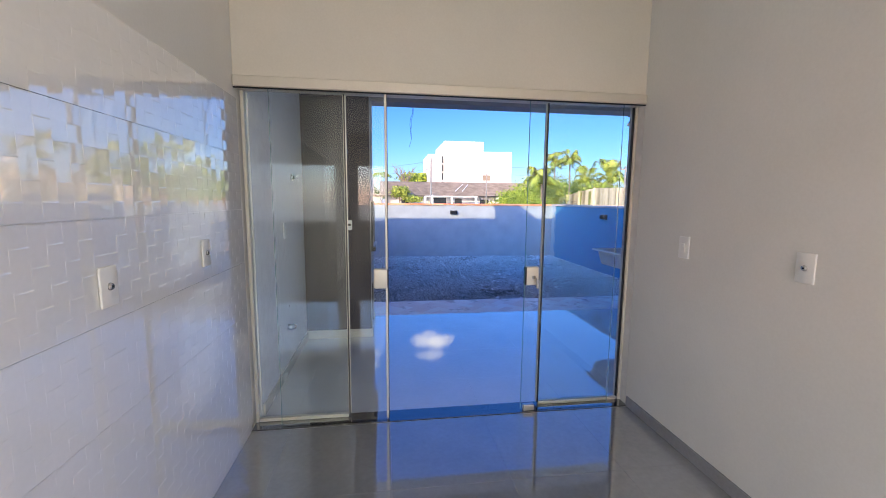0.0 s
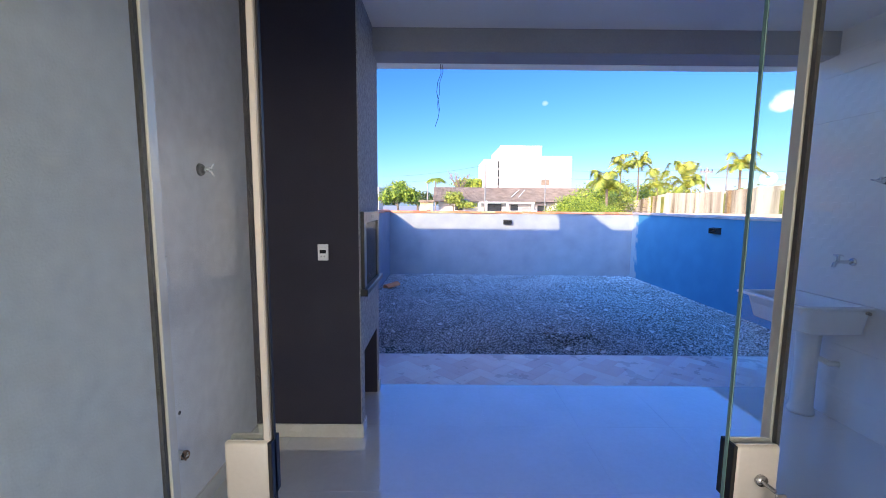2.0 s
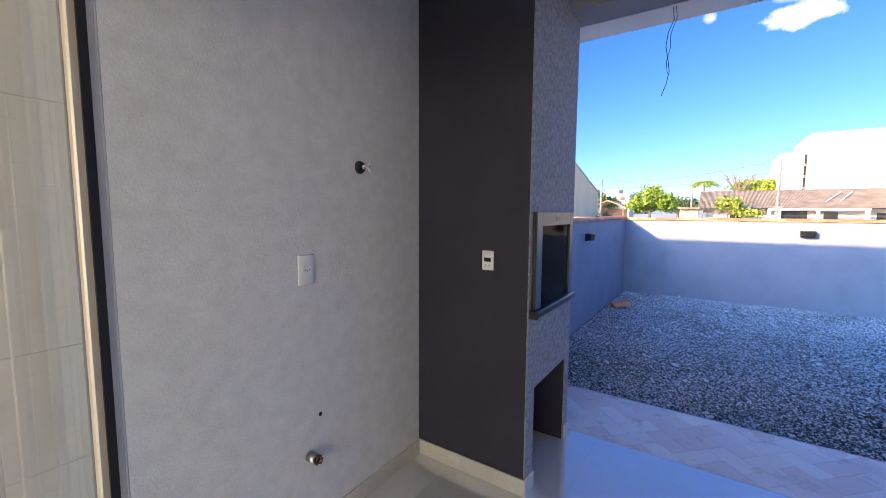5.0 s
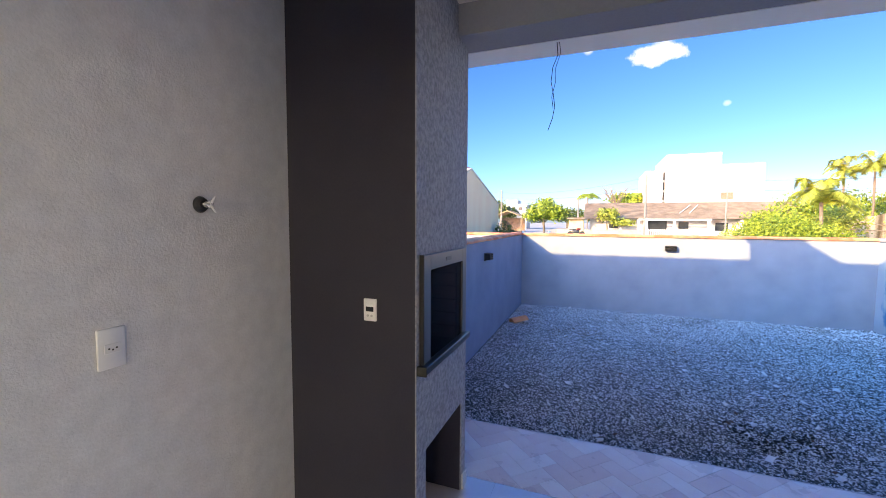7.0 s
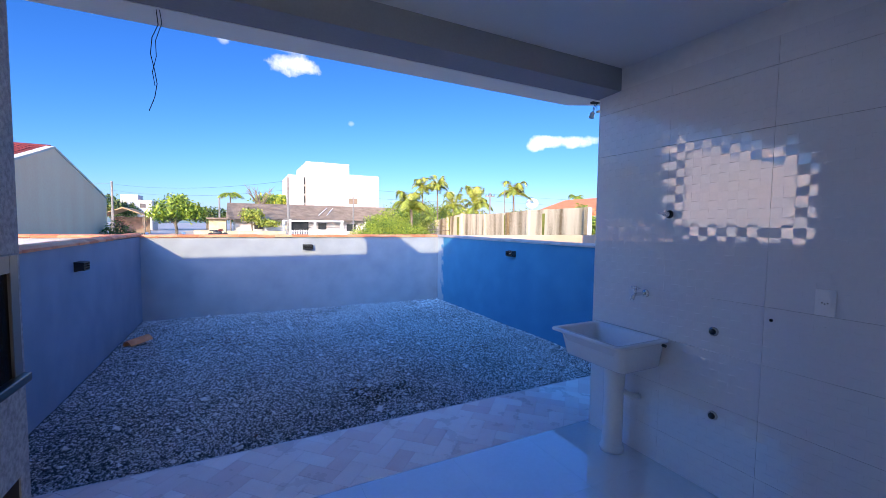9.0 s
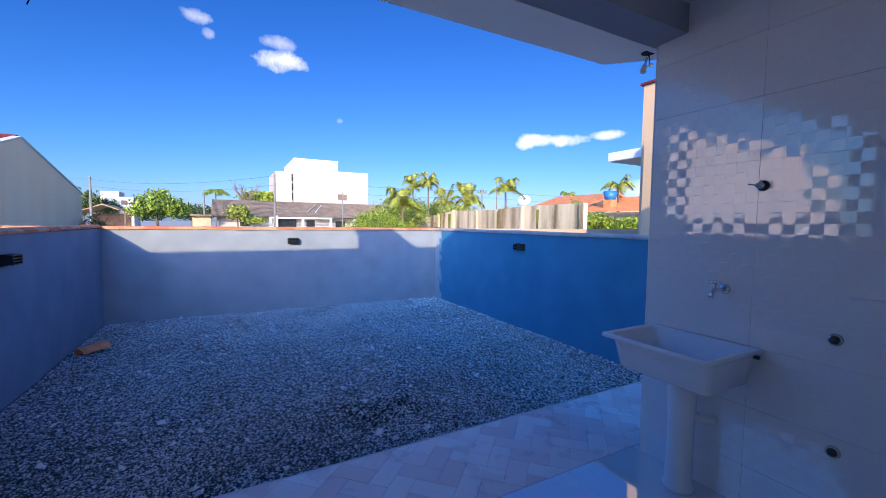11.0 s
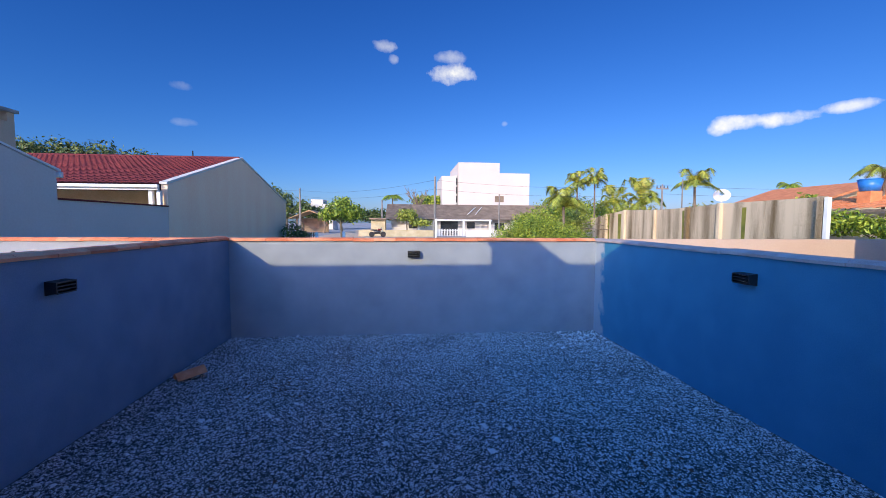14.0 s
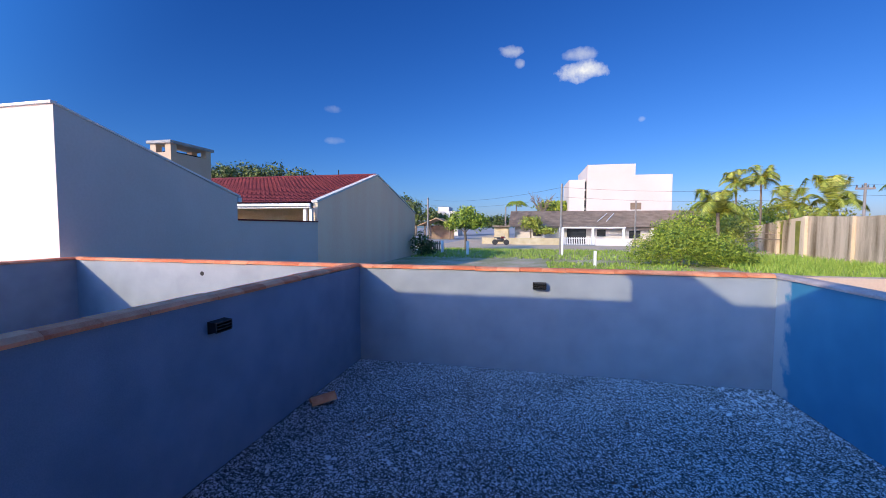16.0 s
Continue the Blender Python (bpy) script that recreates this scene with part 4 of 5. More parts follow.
fa = thing("wall_faucet", "chrome garden style faucet above the laundry sink", "faucet", (2.998, 4.42, 1.165))
part("flange", tube((0, 0, 0), (-0.010, 0, 0), 0.026, 0.022, 18), M_CHROME, fa, "", True)
part("body", path_tube([(-0.008, 0, 0), (-0.05, 0, 0), (-0.095, 0, 0.0), (-0.120, 0, -0.012), (-0.128, 0, -0.040)], 0.0115, 12), M_CHROME, fa, "", True)
part("stem", tube((-0.10, 0, 0.005), (-0.10, 0, 0.038), 0.009, seg=12), M_CHROME, fa, "", True)
hb = tube((-0.10, -0.032, 0.042), (-0.10, 0.032, 0.042), 0.005, seg=8)
tube((-0.10, 0, 0.036), (-0.10, 0, 0.050), 0.009, seg=12, bm=hb)
part("handle", hb, M_CHROME, fa, "", True)

vl = thing("water_valve", "chrome stop valve on the laundry tiles", "valve", (2.998, 4.282, 1.677))
part("flange", tube((0, 0, 0), (-0.012, 0, 0), 0.026, 0.022, 22), M_DARK_STEEL, vl, "", True)
part("stem", tube((-0.010, 0, 0), (-0.040, 0, 0), 0.018, 0.014, 14), M_CHROME, vl, "", True)
hb = tube((-0.038, 0.0, 0), (-0.050, 0.0, 0), 0.012, seg=12)
tube((-0.045, 0, 0), (-0.060, 0.036, 0.006), 0.006, 0.004, 8, hb)
tube((-0.045, 0, 0), (-0.055, -0.015, 0.022), 0.005, 0.004, 8, hb)
part("handle", hb, M_CHROME, vl, "", True)
for y, z in ((3.99, 1.016), (3.972, 0.540)):
    o = thing("pipe_outlet", "dark threaded pipe outlet in the laundry tiles", "pipe", (2.998, y, z), "pipe outlets")
    part("collar", tube((0, 0, 0), (-0.010, 0, 0), 0.026, 0.024, 18), M_STEEL, o, "", True)
    part("bore", tube((-0.0102, 0, 0), (-0.018, 0, 0), 0.018, 0.016, 14), M_DARK_STEEL, o, "dark plugged bore", True)
o = thing("wall_hole", "small dark screw hole in a laundry tile", "hole", (2.998, 3.723, 1.138))
part("rim", tube((0, 0, 0), (-0.003, 0, 0), 0.008, seg=12), M_DARK_HOLE, o)


# ---- yard wall lamps ----
def louvre_lamp(at, yaw):
    t = thing("wall_lamp", "black louvred outdoor wall lamp, unlit", "wall lamp", at, "yard wall lamps")
    t.matrix_basis = pose(*at, 0, 0, yaw)
    part("back_plate", box(-0.082, 0.082, -0.012, 0, -0.048, 0.048, 0.003), M_BLACK, t)
    for a in (-0.085, 0.077):
        part("cheek", prism([(0, -0.048), (0, 0.048), (-0.075, 0.040), (-0.075, -0.030)], "x", a, a + 0.008), M_BLACK, t)
    for k in range(4):
        z = -0.034 + k * 0.024
        part("slat", prism([(-0.014, z + 0.004), (-0.014, z + 0.008), (-0.076, z + 0.002), (-0.076, z - 0.006)], "x", -0.077, 0.077), M_BLACK, t)
    part("diffuser", box(-0.070, 0.070, -0.020, -0.0125, -0.034, 0.036), M_PLASTIC, t, "pale diffuser behind the slats")
    return t


louvre_lamp((XL, 7.70, 1.155), 90)
louvre_lamp((1.722, YB, 1.165), 0)
louvre_lamp((XE, 7.75, 1.165), -90)
o = thing("wall_hole", "dark pipe hole in the neighbouring rear wall", "hole", (-3.446, YB, 1.182))
part("rim", tube((0, 0, 0), (0, -0.003, 0), 0.035, seg=12), M_DARK_HOLE, o)

# ---- broken roof tile on the gravel ----
rt = thing("roof_tile", "loose terracotta roof tile lying on the gravel", "roof tile", (-0.56, 8.93, GZ))
prof = []
for k in range(9):
    a = radians(20 + 140 * k / 8)
    prof.append((0.10 * math.cos(a), 0.11 * math.sin(a) - 0.03))
outl = prof + [(u * 0.84, v * 0.84 - 0.002) for u, v in prof[::-1]]
part("half_round", prism(outl, "y", -0.13, 0.13), M_ROOF_TILE, rt)
fl = box(-0.085, -0.15, -0.12, 0.10, 0.0, 0.018, 0.003)
part("flange", fl, M_ROOF_TILE, rt)
rt.matrix_basis = pose(-0.56, 8.93, GZ + 0.008, 7, -10, -50)


# ---- surroundings: materials ----
M_GRASS_GROUND = surface("patchy_grass_and_sand", (0.25, 0.26, 0.07), (0.60, 0.51, 0.36), 0.95, 0.5, 9, 0.4, low=0.36, high=0.62, depth=0.03)
M_ROAD = surface("sandy_road", (0.52, 0.39, 0.25), (0.66, 0.52, 0.35), 0.95, 0.6, 12, 0.3)
M_GRASS = surface("grass_blades", (0.13, 0.24, 0.02), (0.36, 0.46, 0.07), 0.7, 3, 20, 0.0, per="island", spread=0.6, low=0.2, high=0.8)
M_LEAF = surface("green_leaves", (0.05, 0.12, 0.010), (0.38, 0.46, 0.045), 0.55, 2, 20, 0.0, per="island", spread=0.7, low=0.2, high=0.85)
M_LEAF_YELLOW = surface("yellow_green_leaves", (0.12, 0.17, 0.02), (0.42, 0.46, 0.07), 0.55, 2, 20, 0.0, per="island", spread=0.7, low=0.2, high=0.85)
M_LEAF_DARK = surface("dark_green_leaves", (0.025, 0.055, 0.012), (0.13, 0.18, 0.035), 0.6, 1, 10, 0.0, per="island", spread=0.7, low=0.2, high=0.85)
M_BARK = surface("grey_brown_bark", (0.12, 0.09, 0.065), (0.25, 0.20, 0.15), 0.9, 8, 60, 0.5)
M_RED_ROOF = surface("dark_red_roof_tiles", (0.10, 0.015, 0.020), (0.17, 0.033, 0.038), 0.75, 2, 40, 0.2, spec=0.2)
M_ORANGE_ROOF = surface("orange_roof_tiles", (0.58, 0.18, 0.065), (0.78, 0.31, 0.13), 0.8, 3, 40, 0.3)
M_ASBESTOS = surface("weathered_fibre_cement", (0.16, 0.12, 0.085), (0.31, 0.24, 0.175), 0.9, 1.2, 20, 0.3)
M_HOUSE_WHITE = surface("white_house_render", (0.60, 0.57, 0.52), (0.69, 0.66, 0.61), 0.8, 0.6, 20, 0.1)
M_APARTMENT = surface("white_apartment_render", (0.50, 0.48, 0.44), (0.56, 0.54, 0.50), 0.85, 0.2, 6, 0.05)
M_GABLE = surface("stained_beige_render", (0.92, 0.62, 0.42), (0.97, 0.75, 0.54), 0.85, 0.8, 12, 0.15, low=0.3, high=0.6)
M_TAN = surface("tan_render", (0.60, 0.41, 0.25), (0.66, 0.47, 0.30), 0.8, 0.8, 40, 0.1)
M_SALMON = surface("salmon_render", (0.66, 0.46, 0.34), (0.76, 0.56, 0.44), 0.8, 0.8, 40, 0.1)
M_CHIMNEY = surface("tan_chimney_render", (0.60, 0.44, 0.29), (0.70, 0.53, 0.37), 0.85, 1.5, 40, 0.15)
M_YELLOW_WALL = surface("stained_yellow_wall", (0.45, 0.36, 0.20), (0.62, 0.54, 0.36), 0.9, 1.5, 20, 0.2)
M_TRIM_WHITE = surface("white_fascia_paint", (0.74, 0.74, 0.73), (0.80, 0.80, 0.79), 0.5, 2, 40, 0.05)
M_WINDOW_DARK = surface("dark_window_glass", (0.03, 0.035, 0.04), (0.06, 0.065, 0.07), 0.15, 1, 10, 0.0)
M_POLE = surface("concrete_pole", (0.17, 0.165, 0.155), (0.27, 0.26, 0.245), 0.9, 4, 60, 0.2)
M_BLUE = surface("blue_plastic_tank", (0.02, 0.16, 0.50), (0.03, 0.20, 0.58), 0.4, 2, 30, 0.0)
M_THATCH = surface("faded_brown_roof", (0.28, 0.18, 0.09), (0.45, 0.32, 0.18), 0.95, 4, 40, 0.3)


def run_off(m, squash):
    """Draws a material's broad stains out into vertical run-off streaks."""
    t = m.node_tree
    geo = t.nodes.new("ShaderNodeNewGeometry")
    stretch = t.nodes.new("ShaderNodeVectorMath")
    stretch.operation = "MULTIPLY"
    stretch.inputs[1].default_value = (1.0, 1.0, squash)
    t.links.new(geo.outputs["Position"], stretch.inputs[0])
    broad = [n for n in t.nodes if n.bl_idname == "ShaderNodeTexNoise"][0]
    t.links.new(stretch.outputs[0], broad.inputs["Vector"])
    return m


run_off(M_GABLE, 0.12)
M_MOSSY = run_off(surface("streaked_old_concrete", (0.15, 0.10, 0.045), (0.68, 0.55, 0.38), 0.95, 1.1, 30, 0.3, low=0.38, high=0.56), 0.12)
M_MOSS = surface("green_moss_streak", (0.12, 0.13, 0.02), (0.30, 0.29, 0.05), 0.95, 2, 30, 0.2)


# ---- plants ----
def leaf_cloud(rg, blobs, n, size, flat=0.6):
    """Small folded leaves scattered through the shells of several ellipsoids: vertices and faces."""
    verts, faces = [], []
    vol = np.array([b[3] * b[4] * b[5] for b in blobs]) ** 0.7
    pick = rg.choice(len(blobs), n, p=vol / vol.sum())
    d = rg.normal(size=(n, 3))
    d /= np.linalg.norm(d, axis=1)[:, None]
    rad = rg.random(n) ** 0.35 * (1 + 0.12 * rg.normal(size=n))
    b = np.array(blobs)[pick]
    c = b[:, :3] + d * rad[:, None] * b[:, 3:6]
    nrm = d + rg.normal(0, flat, (n, 3))
    nrm /= np.linalg.norm(nrm, axis=1)[:, None]
    a = np.cross(nrm, rg.normal(size=(n, 3)))
    a /= np.linalg.norm(a, axis=1)[:, None]
    e = np.cross(nrm, a)
    s = size * (0.6 + 0.8 * rg.random(n))[:, None]
    v = np.stack([c - a * s, c + e * s * 0.45 + nrm * s * 0.12, c + a * s, c - e * s * 0.45 + nrm * s * 0.12], 1)
    f = np.arange(4 * n).reshape(n, 4)
    return v.reshape(-1, 3), f


def broad_tree(name, label, at, blobs, n, size, mat, trunk_r, seed, trunk_top=None):
    rg = np.random.default_rng(seed)
    t = thing(name, label, "tree", at)
    v, f = leaf_cloud(rg, blobs, n, size)
    raw("crown", v.tolist(), f.tolist(), mat, t)
    top = trunk_top or blobs[0][2]
    bm = path_tube([(0, 0, -0.1), (0.04, 0.02, top * 0.35), (-0.03, 0, top * 0.6)], trunk_r, 8)
    for k, b in enumerate(blobs):
        tube((-0.03, 0, top * 0.55), (b[0] * 0.8, b[1] * 0.8, b[2]), trunk_r * 0.6, trunk_r * 0.2, 6, bm)
    part("trunk", bm, M_BARK, t)
    return t


def palm(at, height, spread, seed, fronds=13, mat=None, upright=0.5, label="feathery palm tree with arching green fronds"):
    rg = random.Random(seed)
    t = thing("palm_tree", label, "palm tree", at, "palm trees")
    part("trunk", path_tube([(0, 0, -0.1), (0.05, 0, height * 0.5), (0.0, 0.05, height)], max(0.07, 0.045 * spread), 8), M_BARK, t)
    verts, faces = [], []
    for k in range(fronds):
        az = 2 * math.pi * k / fronds + rg.uniform(-0.2, 0.2)
        lift = upright * rg.choice((0.35, 0.8, 1.2, 1.7, 2.1)) * rg.uniform(0.85, 1.15)
        ln = spread * rg.uniform(0.85, 1.15)
        rib = []
        for i in range(9):
            u = i / 8
            r = ln * u * (1 - 0.22 * lift * u) * 0.95
            rib.append(Vector((math.cos(az) * r, math.sin(az) * r, height + ln * (lift * u - (0.45 + 0.62 * lift) * u * u))))
        side = Vector((-math.sin(az), math.cos(az), 0))
        for i in range(1, 9):
            for j in range(9):
                p = rib[i - 1].lerp(rib[i], (j + 0.5) / 9)
                fwd = (rib[i] - rib[i - 1]).normalized()
                ll = ln * 0.34 * math.sin(math.pi * (0.18 + 0.76 * (i - 1 + j / 9) / 8))
                for sg in (-1, 1):
                    tip = p + side * sg * ll * 0.8 + fwd * ll * 0.45 - Vector((0, 0, ll * rg.uniform(0.25, 0.6)))
                    w = fwd * ln * 0.010
                    n0 = len(verts)
                    verts += [tuple(p - w), tuple(p + w), tuple(tip)]
                    faces.append((n0, n0 + 1, n0 + 2))
    raw("fronds", verts, faces, mat or M_LEAF_YELLOW, t)
    return t


def grass_patch(name, label, x0, x1, y0, y1, n, h, seed, z=0.0):
    rg = np.random.default_rng(seed)
    x, y = rg.uniform(x0, x1, n), rg.uniform(y0, y1, n)
    hh = h * (0.4 + 0.9 * rg.random(n))
    a = rg.uniform(0, 6.283, n)
    lean = rg.normal(0, 0.35, (n, 2)) * hh[:, None]
    w = 0.02 + 0.02 * rg.random(n)
    v = np.stack([np.stack([x - w * np.cos(a), y - w * np.sin(a), np.full(n, z - 0.02)], 1), np.stack([x + w * np.cos(a), y + w * np.sin(a), np.full(n, z - 0.02)], 1), np.stack([x + lean[:, 0], y + lean[:, 1], z + hh], 1)], 1)
    f = np.arange(3 * n).reshape(n, 3)
    return tagged(raw(name, v.reshape(-1, 3).tolist(), f.tolist(), M_GRASS), label, "grass", kind="stuff")


# ---- ground beyond the walls ----
setting("field", box(-60, 60, YB + 0.16, 41.5, -0.2, -0.04), M_GRASS_GROUND, "patchy grass and sand beyond the yard", "ground")
setting("road", box(-120, 120, 41.5, 51.0, -0.2, -0.03), M_ROAD, "pale sandy road in front of the houses", "road")
setting("side_road", box(-8.5, -3.2, 51.0, 110, -0.2, -0.03), M_ROAD, "pale sandy side road between the houses", "road")
grass_patch("grass", "long sunlit grass beside the old wall", 11, 19.0, 18, 36, 9000, 0.28, 21)
grass_patch("grass", "short green grass verge beside the road", -6, 9, 30, 41, 6000, 0.16, 22)
grass_patch("grass", "rough grass behind the rear wall", 2.5, 9, 20, 28, 3000, 0.14, 23)

# ---- neighbours on the boundary at the west ----
BX = -6.35
wh = thing("neighbour_house", "white rendered house with a sloping roof edge", "house", (BX, 10.42, 0))


def hpart(parent, name, bm, mat, label=""):
    o = parent.location if parent.parent is None else parent.parent.location
    bmesh.ops.translate(bm, verts=bm.verts[:], vec=-Vector(o))
    return part(name, bm, mat, parent, label)


hpart(wh, "wall", prism([(10.42, -0.1), (10.42, 4.0), (14.76, 2.75), (14.76, -0.1)], "x", -16, BX), M_HOUSE_WHITE)
hpart(wh, "flashing", prism([(10.38, 4.015), (10.38, 4.045), (14.86, 2.79), (14.86, 2.74)], "x", BX - 0.10, BX + 0.03), M_TRIM_WHITE, "white metal roof flashing")
hpart(wh, "flashing", box(-16, BX + 0.02, 10.37, 10.47, 4.003, 4.045), M_TRIM_WHITE, "white metal roof flashing")
hpart(wh, "gutter_end", box(BX - 0.12, BX + 0.05, 14.78, 14.90, 2.60, 2.73, 0.01), M_TRIM_WHITE)
cxa, cxb, cya, cyb = -7.2, -6.62, 12.95, 14.15
cm = box(cxa, cxb, cya, cyb, 2.4, 3.66)
chim = hpart(wh, "chimney", cm, M_CHIMNEY, "tan rendered chimney with open sides")
for a, b in ((cxa, cya), (cxb - 0.16, cya), (cxa, cyb - 0.16), (cxb - 0.16, cyb - 0.16)):
    hpart(wh, "chimney_post", box(a, a + 0.16, b, b + 0.16, 3.66, 3.86), M_CHIMNEY)
hpart(wh, "chimney_core", box(cxa + 0.17, cxb - 0.17, cya + 0.17, cyb - 0.17, 3.66, 3.72), M_DARK_HOLE)
hpart(wh, "chimney_cap", box(cxa - 0.06, cxb + 0.06, cya - 0.06, cyb + 0.06, 3.86, 3.93, 0.01), M_CONCRETE, "concrete chimney cap")

setting("wall_boundary_west", box(BX - 0.15, BX, 14.76, 19.05, -0.2, 2.09), M_HOUSE_WHITE, "pale boundary wall of the next lots", "wall")
lw = box(BX - 0.20, BX + 0.04, 14.76, 19.04, 2.093, 2.135, 0.006)
setting("boundary_coping", lw, M_RED_ROOF, "dark red coping on the boundary wall", "wall coping")

rh = thing("red_roof_house", "beige house with a dark red tiled roof", "house", (BX, 19.06, 0))
hpart(rh, "gable_wall", prism([(19.06, -0.2), (19.06, 2.84), (25.28, 4.62), (32.4, 2.88), (32.4, -0.2)], "x", BX - 0.2, BX), M_GABLE, "stained beige gable wall")
hpart(rh, "verge_trim", prism([(19.0, 2.845), (19.0, 2.93), (25.28, 4.72), (25.28, 4.63)], "x", BX - 0.22, BX + 0.03), M_HOUSE_WHITE, "pale verge trim")
hpart(rh, "verge_trim", prism([(25.28, 4.63), (25.28, 4.72), (32.5, 2.96), (32.5, 2.89)], "x", BX - 0.22, BX + 0.03), M_HOUSE_WHITE, "pale verge trim")
# front slope with courses of curved tiles
n_c, n_r = 92, 22
L_X0, L_X1 = -27.0, BX - 0.22
verts, faces = [], []
for r in range(n_r):
    for half in (0, 1):
        u = (r + half * 0.999) / n_r
        for c in range(n_c * 4 + 1):
            x = L_X0 + (L_X1 - L_X0) * c / (n_c * 4)
            bulge = 0.035 * abs(math.sin(math.pi * c / 4))
            y, z = 18.75 + (25.28 - 18.75) * u, 2.80 + (4.66 - 2.80) * u
            verts.append((x - BX, y - 19.06, z + bulge + (0.035 if half == 0 else 0.0)))
w = n_c * 4 + 1
for r in range(n_r * 2 - 1):
    for c in range(w - 1):
        faces.append((r * w + c, r * w + c + 1, (r + 1) * w + c + 1, (r + 1) * w + c))
raw("roof_slope", verts, faces, M_RED_ROOF, rh)
hpart(rh, "rear_slope", prism([(25.28, 4.56), (25.28, 4.66), (32.6, 2.92), (32.6, 2.82)], "x", L_X0, BX - 0.22), M_RED_ROOF)
hpart(rh, "ridge", tube((L_X0, 25.28, 4.67), (BX - 0.1, 25.28, 4.67), 0.09, seg=8), M_RED_ROOF, "red ridge tiles")
hpart(rh, "fascia", box(L_X0, BX - 0.1, 18.70, 18.80, 2.62, 2.80, 0.01), M_TRIM_WHITE, "white fascia board")
hpart(rh, "gutter", box(L_X0, BX - 0.05, 18.60, 18.70, 2.70, 2.80, 0.01), M_TRIM_WHITE, "white gutter")
for x in (-6.75, -6.5):
    hpart(rh, "post", box(x - 0.06, x + 0.06, 18.8, 18.92, 0, 2.62), M_TRIM_WHITE, "white porch post")
hpart(rh, "porch_wall", box(L_X0, BX - 0.21, 21.0, 21.2, -0.1, 2.75), M_YELLOW_WALL, "beige porch wall")
hpart(rh, "antenna", tube((-8.6, 25.28, 4.7), (-8.6, 25.28, 5.0), 0.03, seg=6), M_BLACK)

# ---- tan building at the east ----
tb_ = thing("tan_building", "tan rendered building with a white canopy", "building", (6.9, 7.74, 0))
hpart(tb_, "wall", box(6.9, 14, -4, 7.74, -0.1, 3.80), M_TAN)
hpart(tb_, "roof_trim", box(6.86, 14, -4.04, 7.78, 3.803, 3.84), M_RED_ROOF, "thin dark red roof trim")
hpart(tb_, "pier", box(6.70, 6.897, 7.28, 7.56, -0.1, 2.88, 0.01), M_TAN, "tan pier")
cn = box(6.92, 9.5, 7.745, 8.43, 2.64, 2.80, 0.01)
hpart(tb_, "canopy", cn, M_TRIM_WHITE, "white flat canopy")
setting("wall_lot_east", box(XE + 0.15, 60, 10.25, 10.40, -0.1, 1.385), M_SALMON, "low tan wall of the neighbouring lot", "wall")

# ---- old streaked wall ----
ow = thing("old_wall", "old concrete wall streaked with dark stains and moss", "wall", (18.0, 19.0, 0))
A_, B_ = Vector((17.9, 19.0)), Vector((21.8, 52.0))
dd = (B_ - A_).normalized()
nn = Vector((-dd.y, dd.x))
tops = [(0, 2.70), (6, 2.72), (9, 2.62), (13, 2.60), (18, 2.75), (22, 2.5), (26, 2.15), (30, 1.85)]
for k, ((s0, z0), (s1, z1)) in enumerate(zip(tops, tops[1:])):
    n_pan = max(1, round((s1 - s0) / 3))
    for j in range(n_pan):
        a, b = s0 + (s1 - s0) * j / n_pan, s0 + (s1 - s0) * (j + 1) / n_pan - 0.015
        za, zb = z0 + (z1 - z0) * j / n_pan, z0 + (z1 - z0) * (j + 1) / n_pan
        bm = bmesh.new()
        vs = []
        for off in (0.0, -0.16):
            for s_, z_ in ((a, -0.1), (b, -0.1), (b, zb), (a, za)):
                p = A_ + dd * s_ + nn * (off + 0.004 * ((k + j) % 3))
                vs.append(bm.verts.new((p.x - 18.0, p.y - 19.0, z_)))
        for q in ((0, 1, 2, 3), (7, 6, 5, 4), (0, 4, 5, 1), (1, 5, 6, 2), (2, 6, 7, 3), (3, 7, 4, 0)):
            bm.faces.new([vs[i] for i in q])
        bmesh.ops.recalc_face_normals(bm, faces=bm.faces[:])
        part("panel", bm, M_MOSSY, ow)
    for s_ in (s0,):
        p = A_ + dd * s_
        bm = box(p.x - 18.16, p.x - 17.90, p.y - 19.12, p.y - 18.88, -0.1, z0 + 0.02, 0.01)
        bmesh.ops.translate(bm, verts=bm.verts[:], vec=(nn.x * 0.05, nn.y * 0.05, 0))
        part("pier", bm, M_MOSSY, ow)
for s_, w_ in ((9.4, 0.55), (19.2, 0.7), (21.6, 0.35), (4.3, 0.3)):
    bm = bmesh.new()
    vs = [bm.verts.new(((A_ + dd * s_ + dd * u * w_ * (1 if z_ > 1 else 0.8) + nn * 0.018).x - 18.0, (A_ + dd * s_ + dd * u * w_ * (1 if z_ > 1 else 0.8) + nn * 0.018).y - 19.0, z_)) for u, z_ in ((-0.5, 0.0), (0.5, 0.0), (0.45, 1.3), (0.5, 2.45), (-0.5, 2.45), (-0.4, 1.2))]
    bm.faces.new(vs)
    ex = bmesh.ops.extrude_face_region(bm, geom=bm.faces[:])
    bmesh.ops.translate(bm, verts=[v for v in ex["geom"] if isinstance(v, bmesh.types.BMVert)], vec=(-nn.x * 0.008, -nn.y * 0.008, 0))
    part("moss_streak", bm, M_MOSS, ow, "yellow green moss streak")
gp = thing("gate_post", "white painted post at the end of the old wall", "post", (17.72, 18.72, 0))
part("post", box(-0.08, 0.08, -0.08, 0.08, 0, 2.66, 0.01), M_TRIM_WHITE, gp)

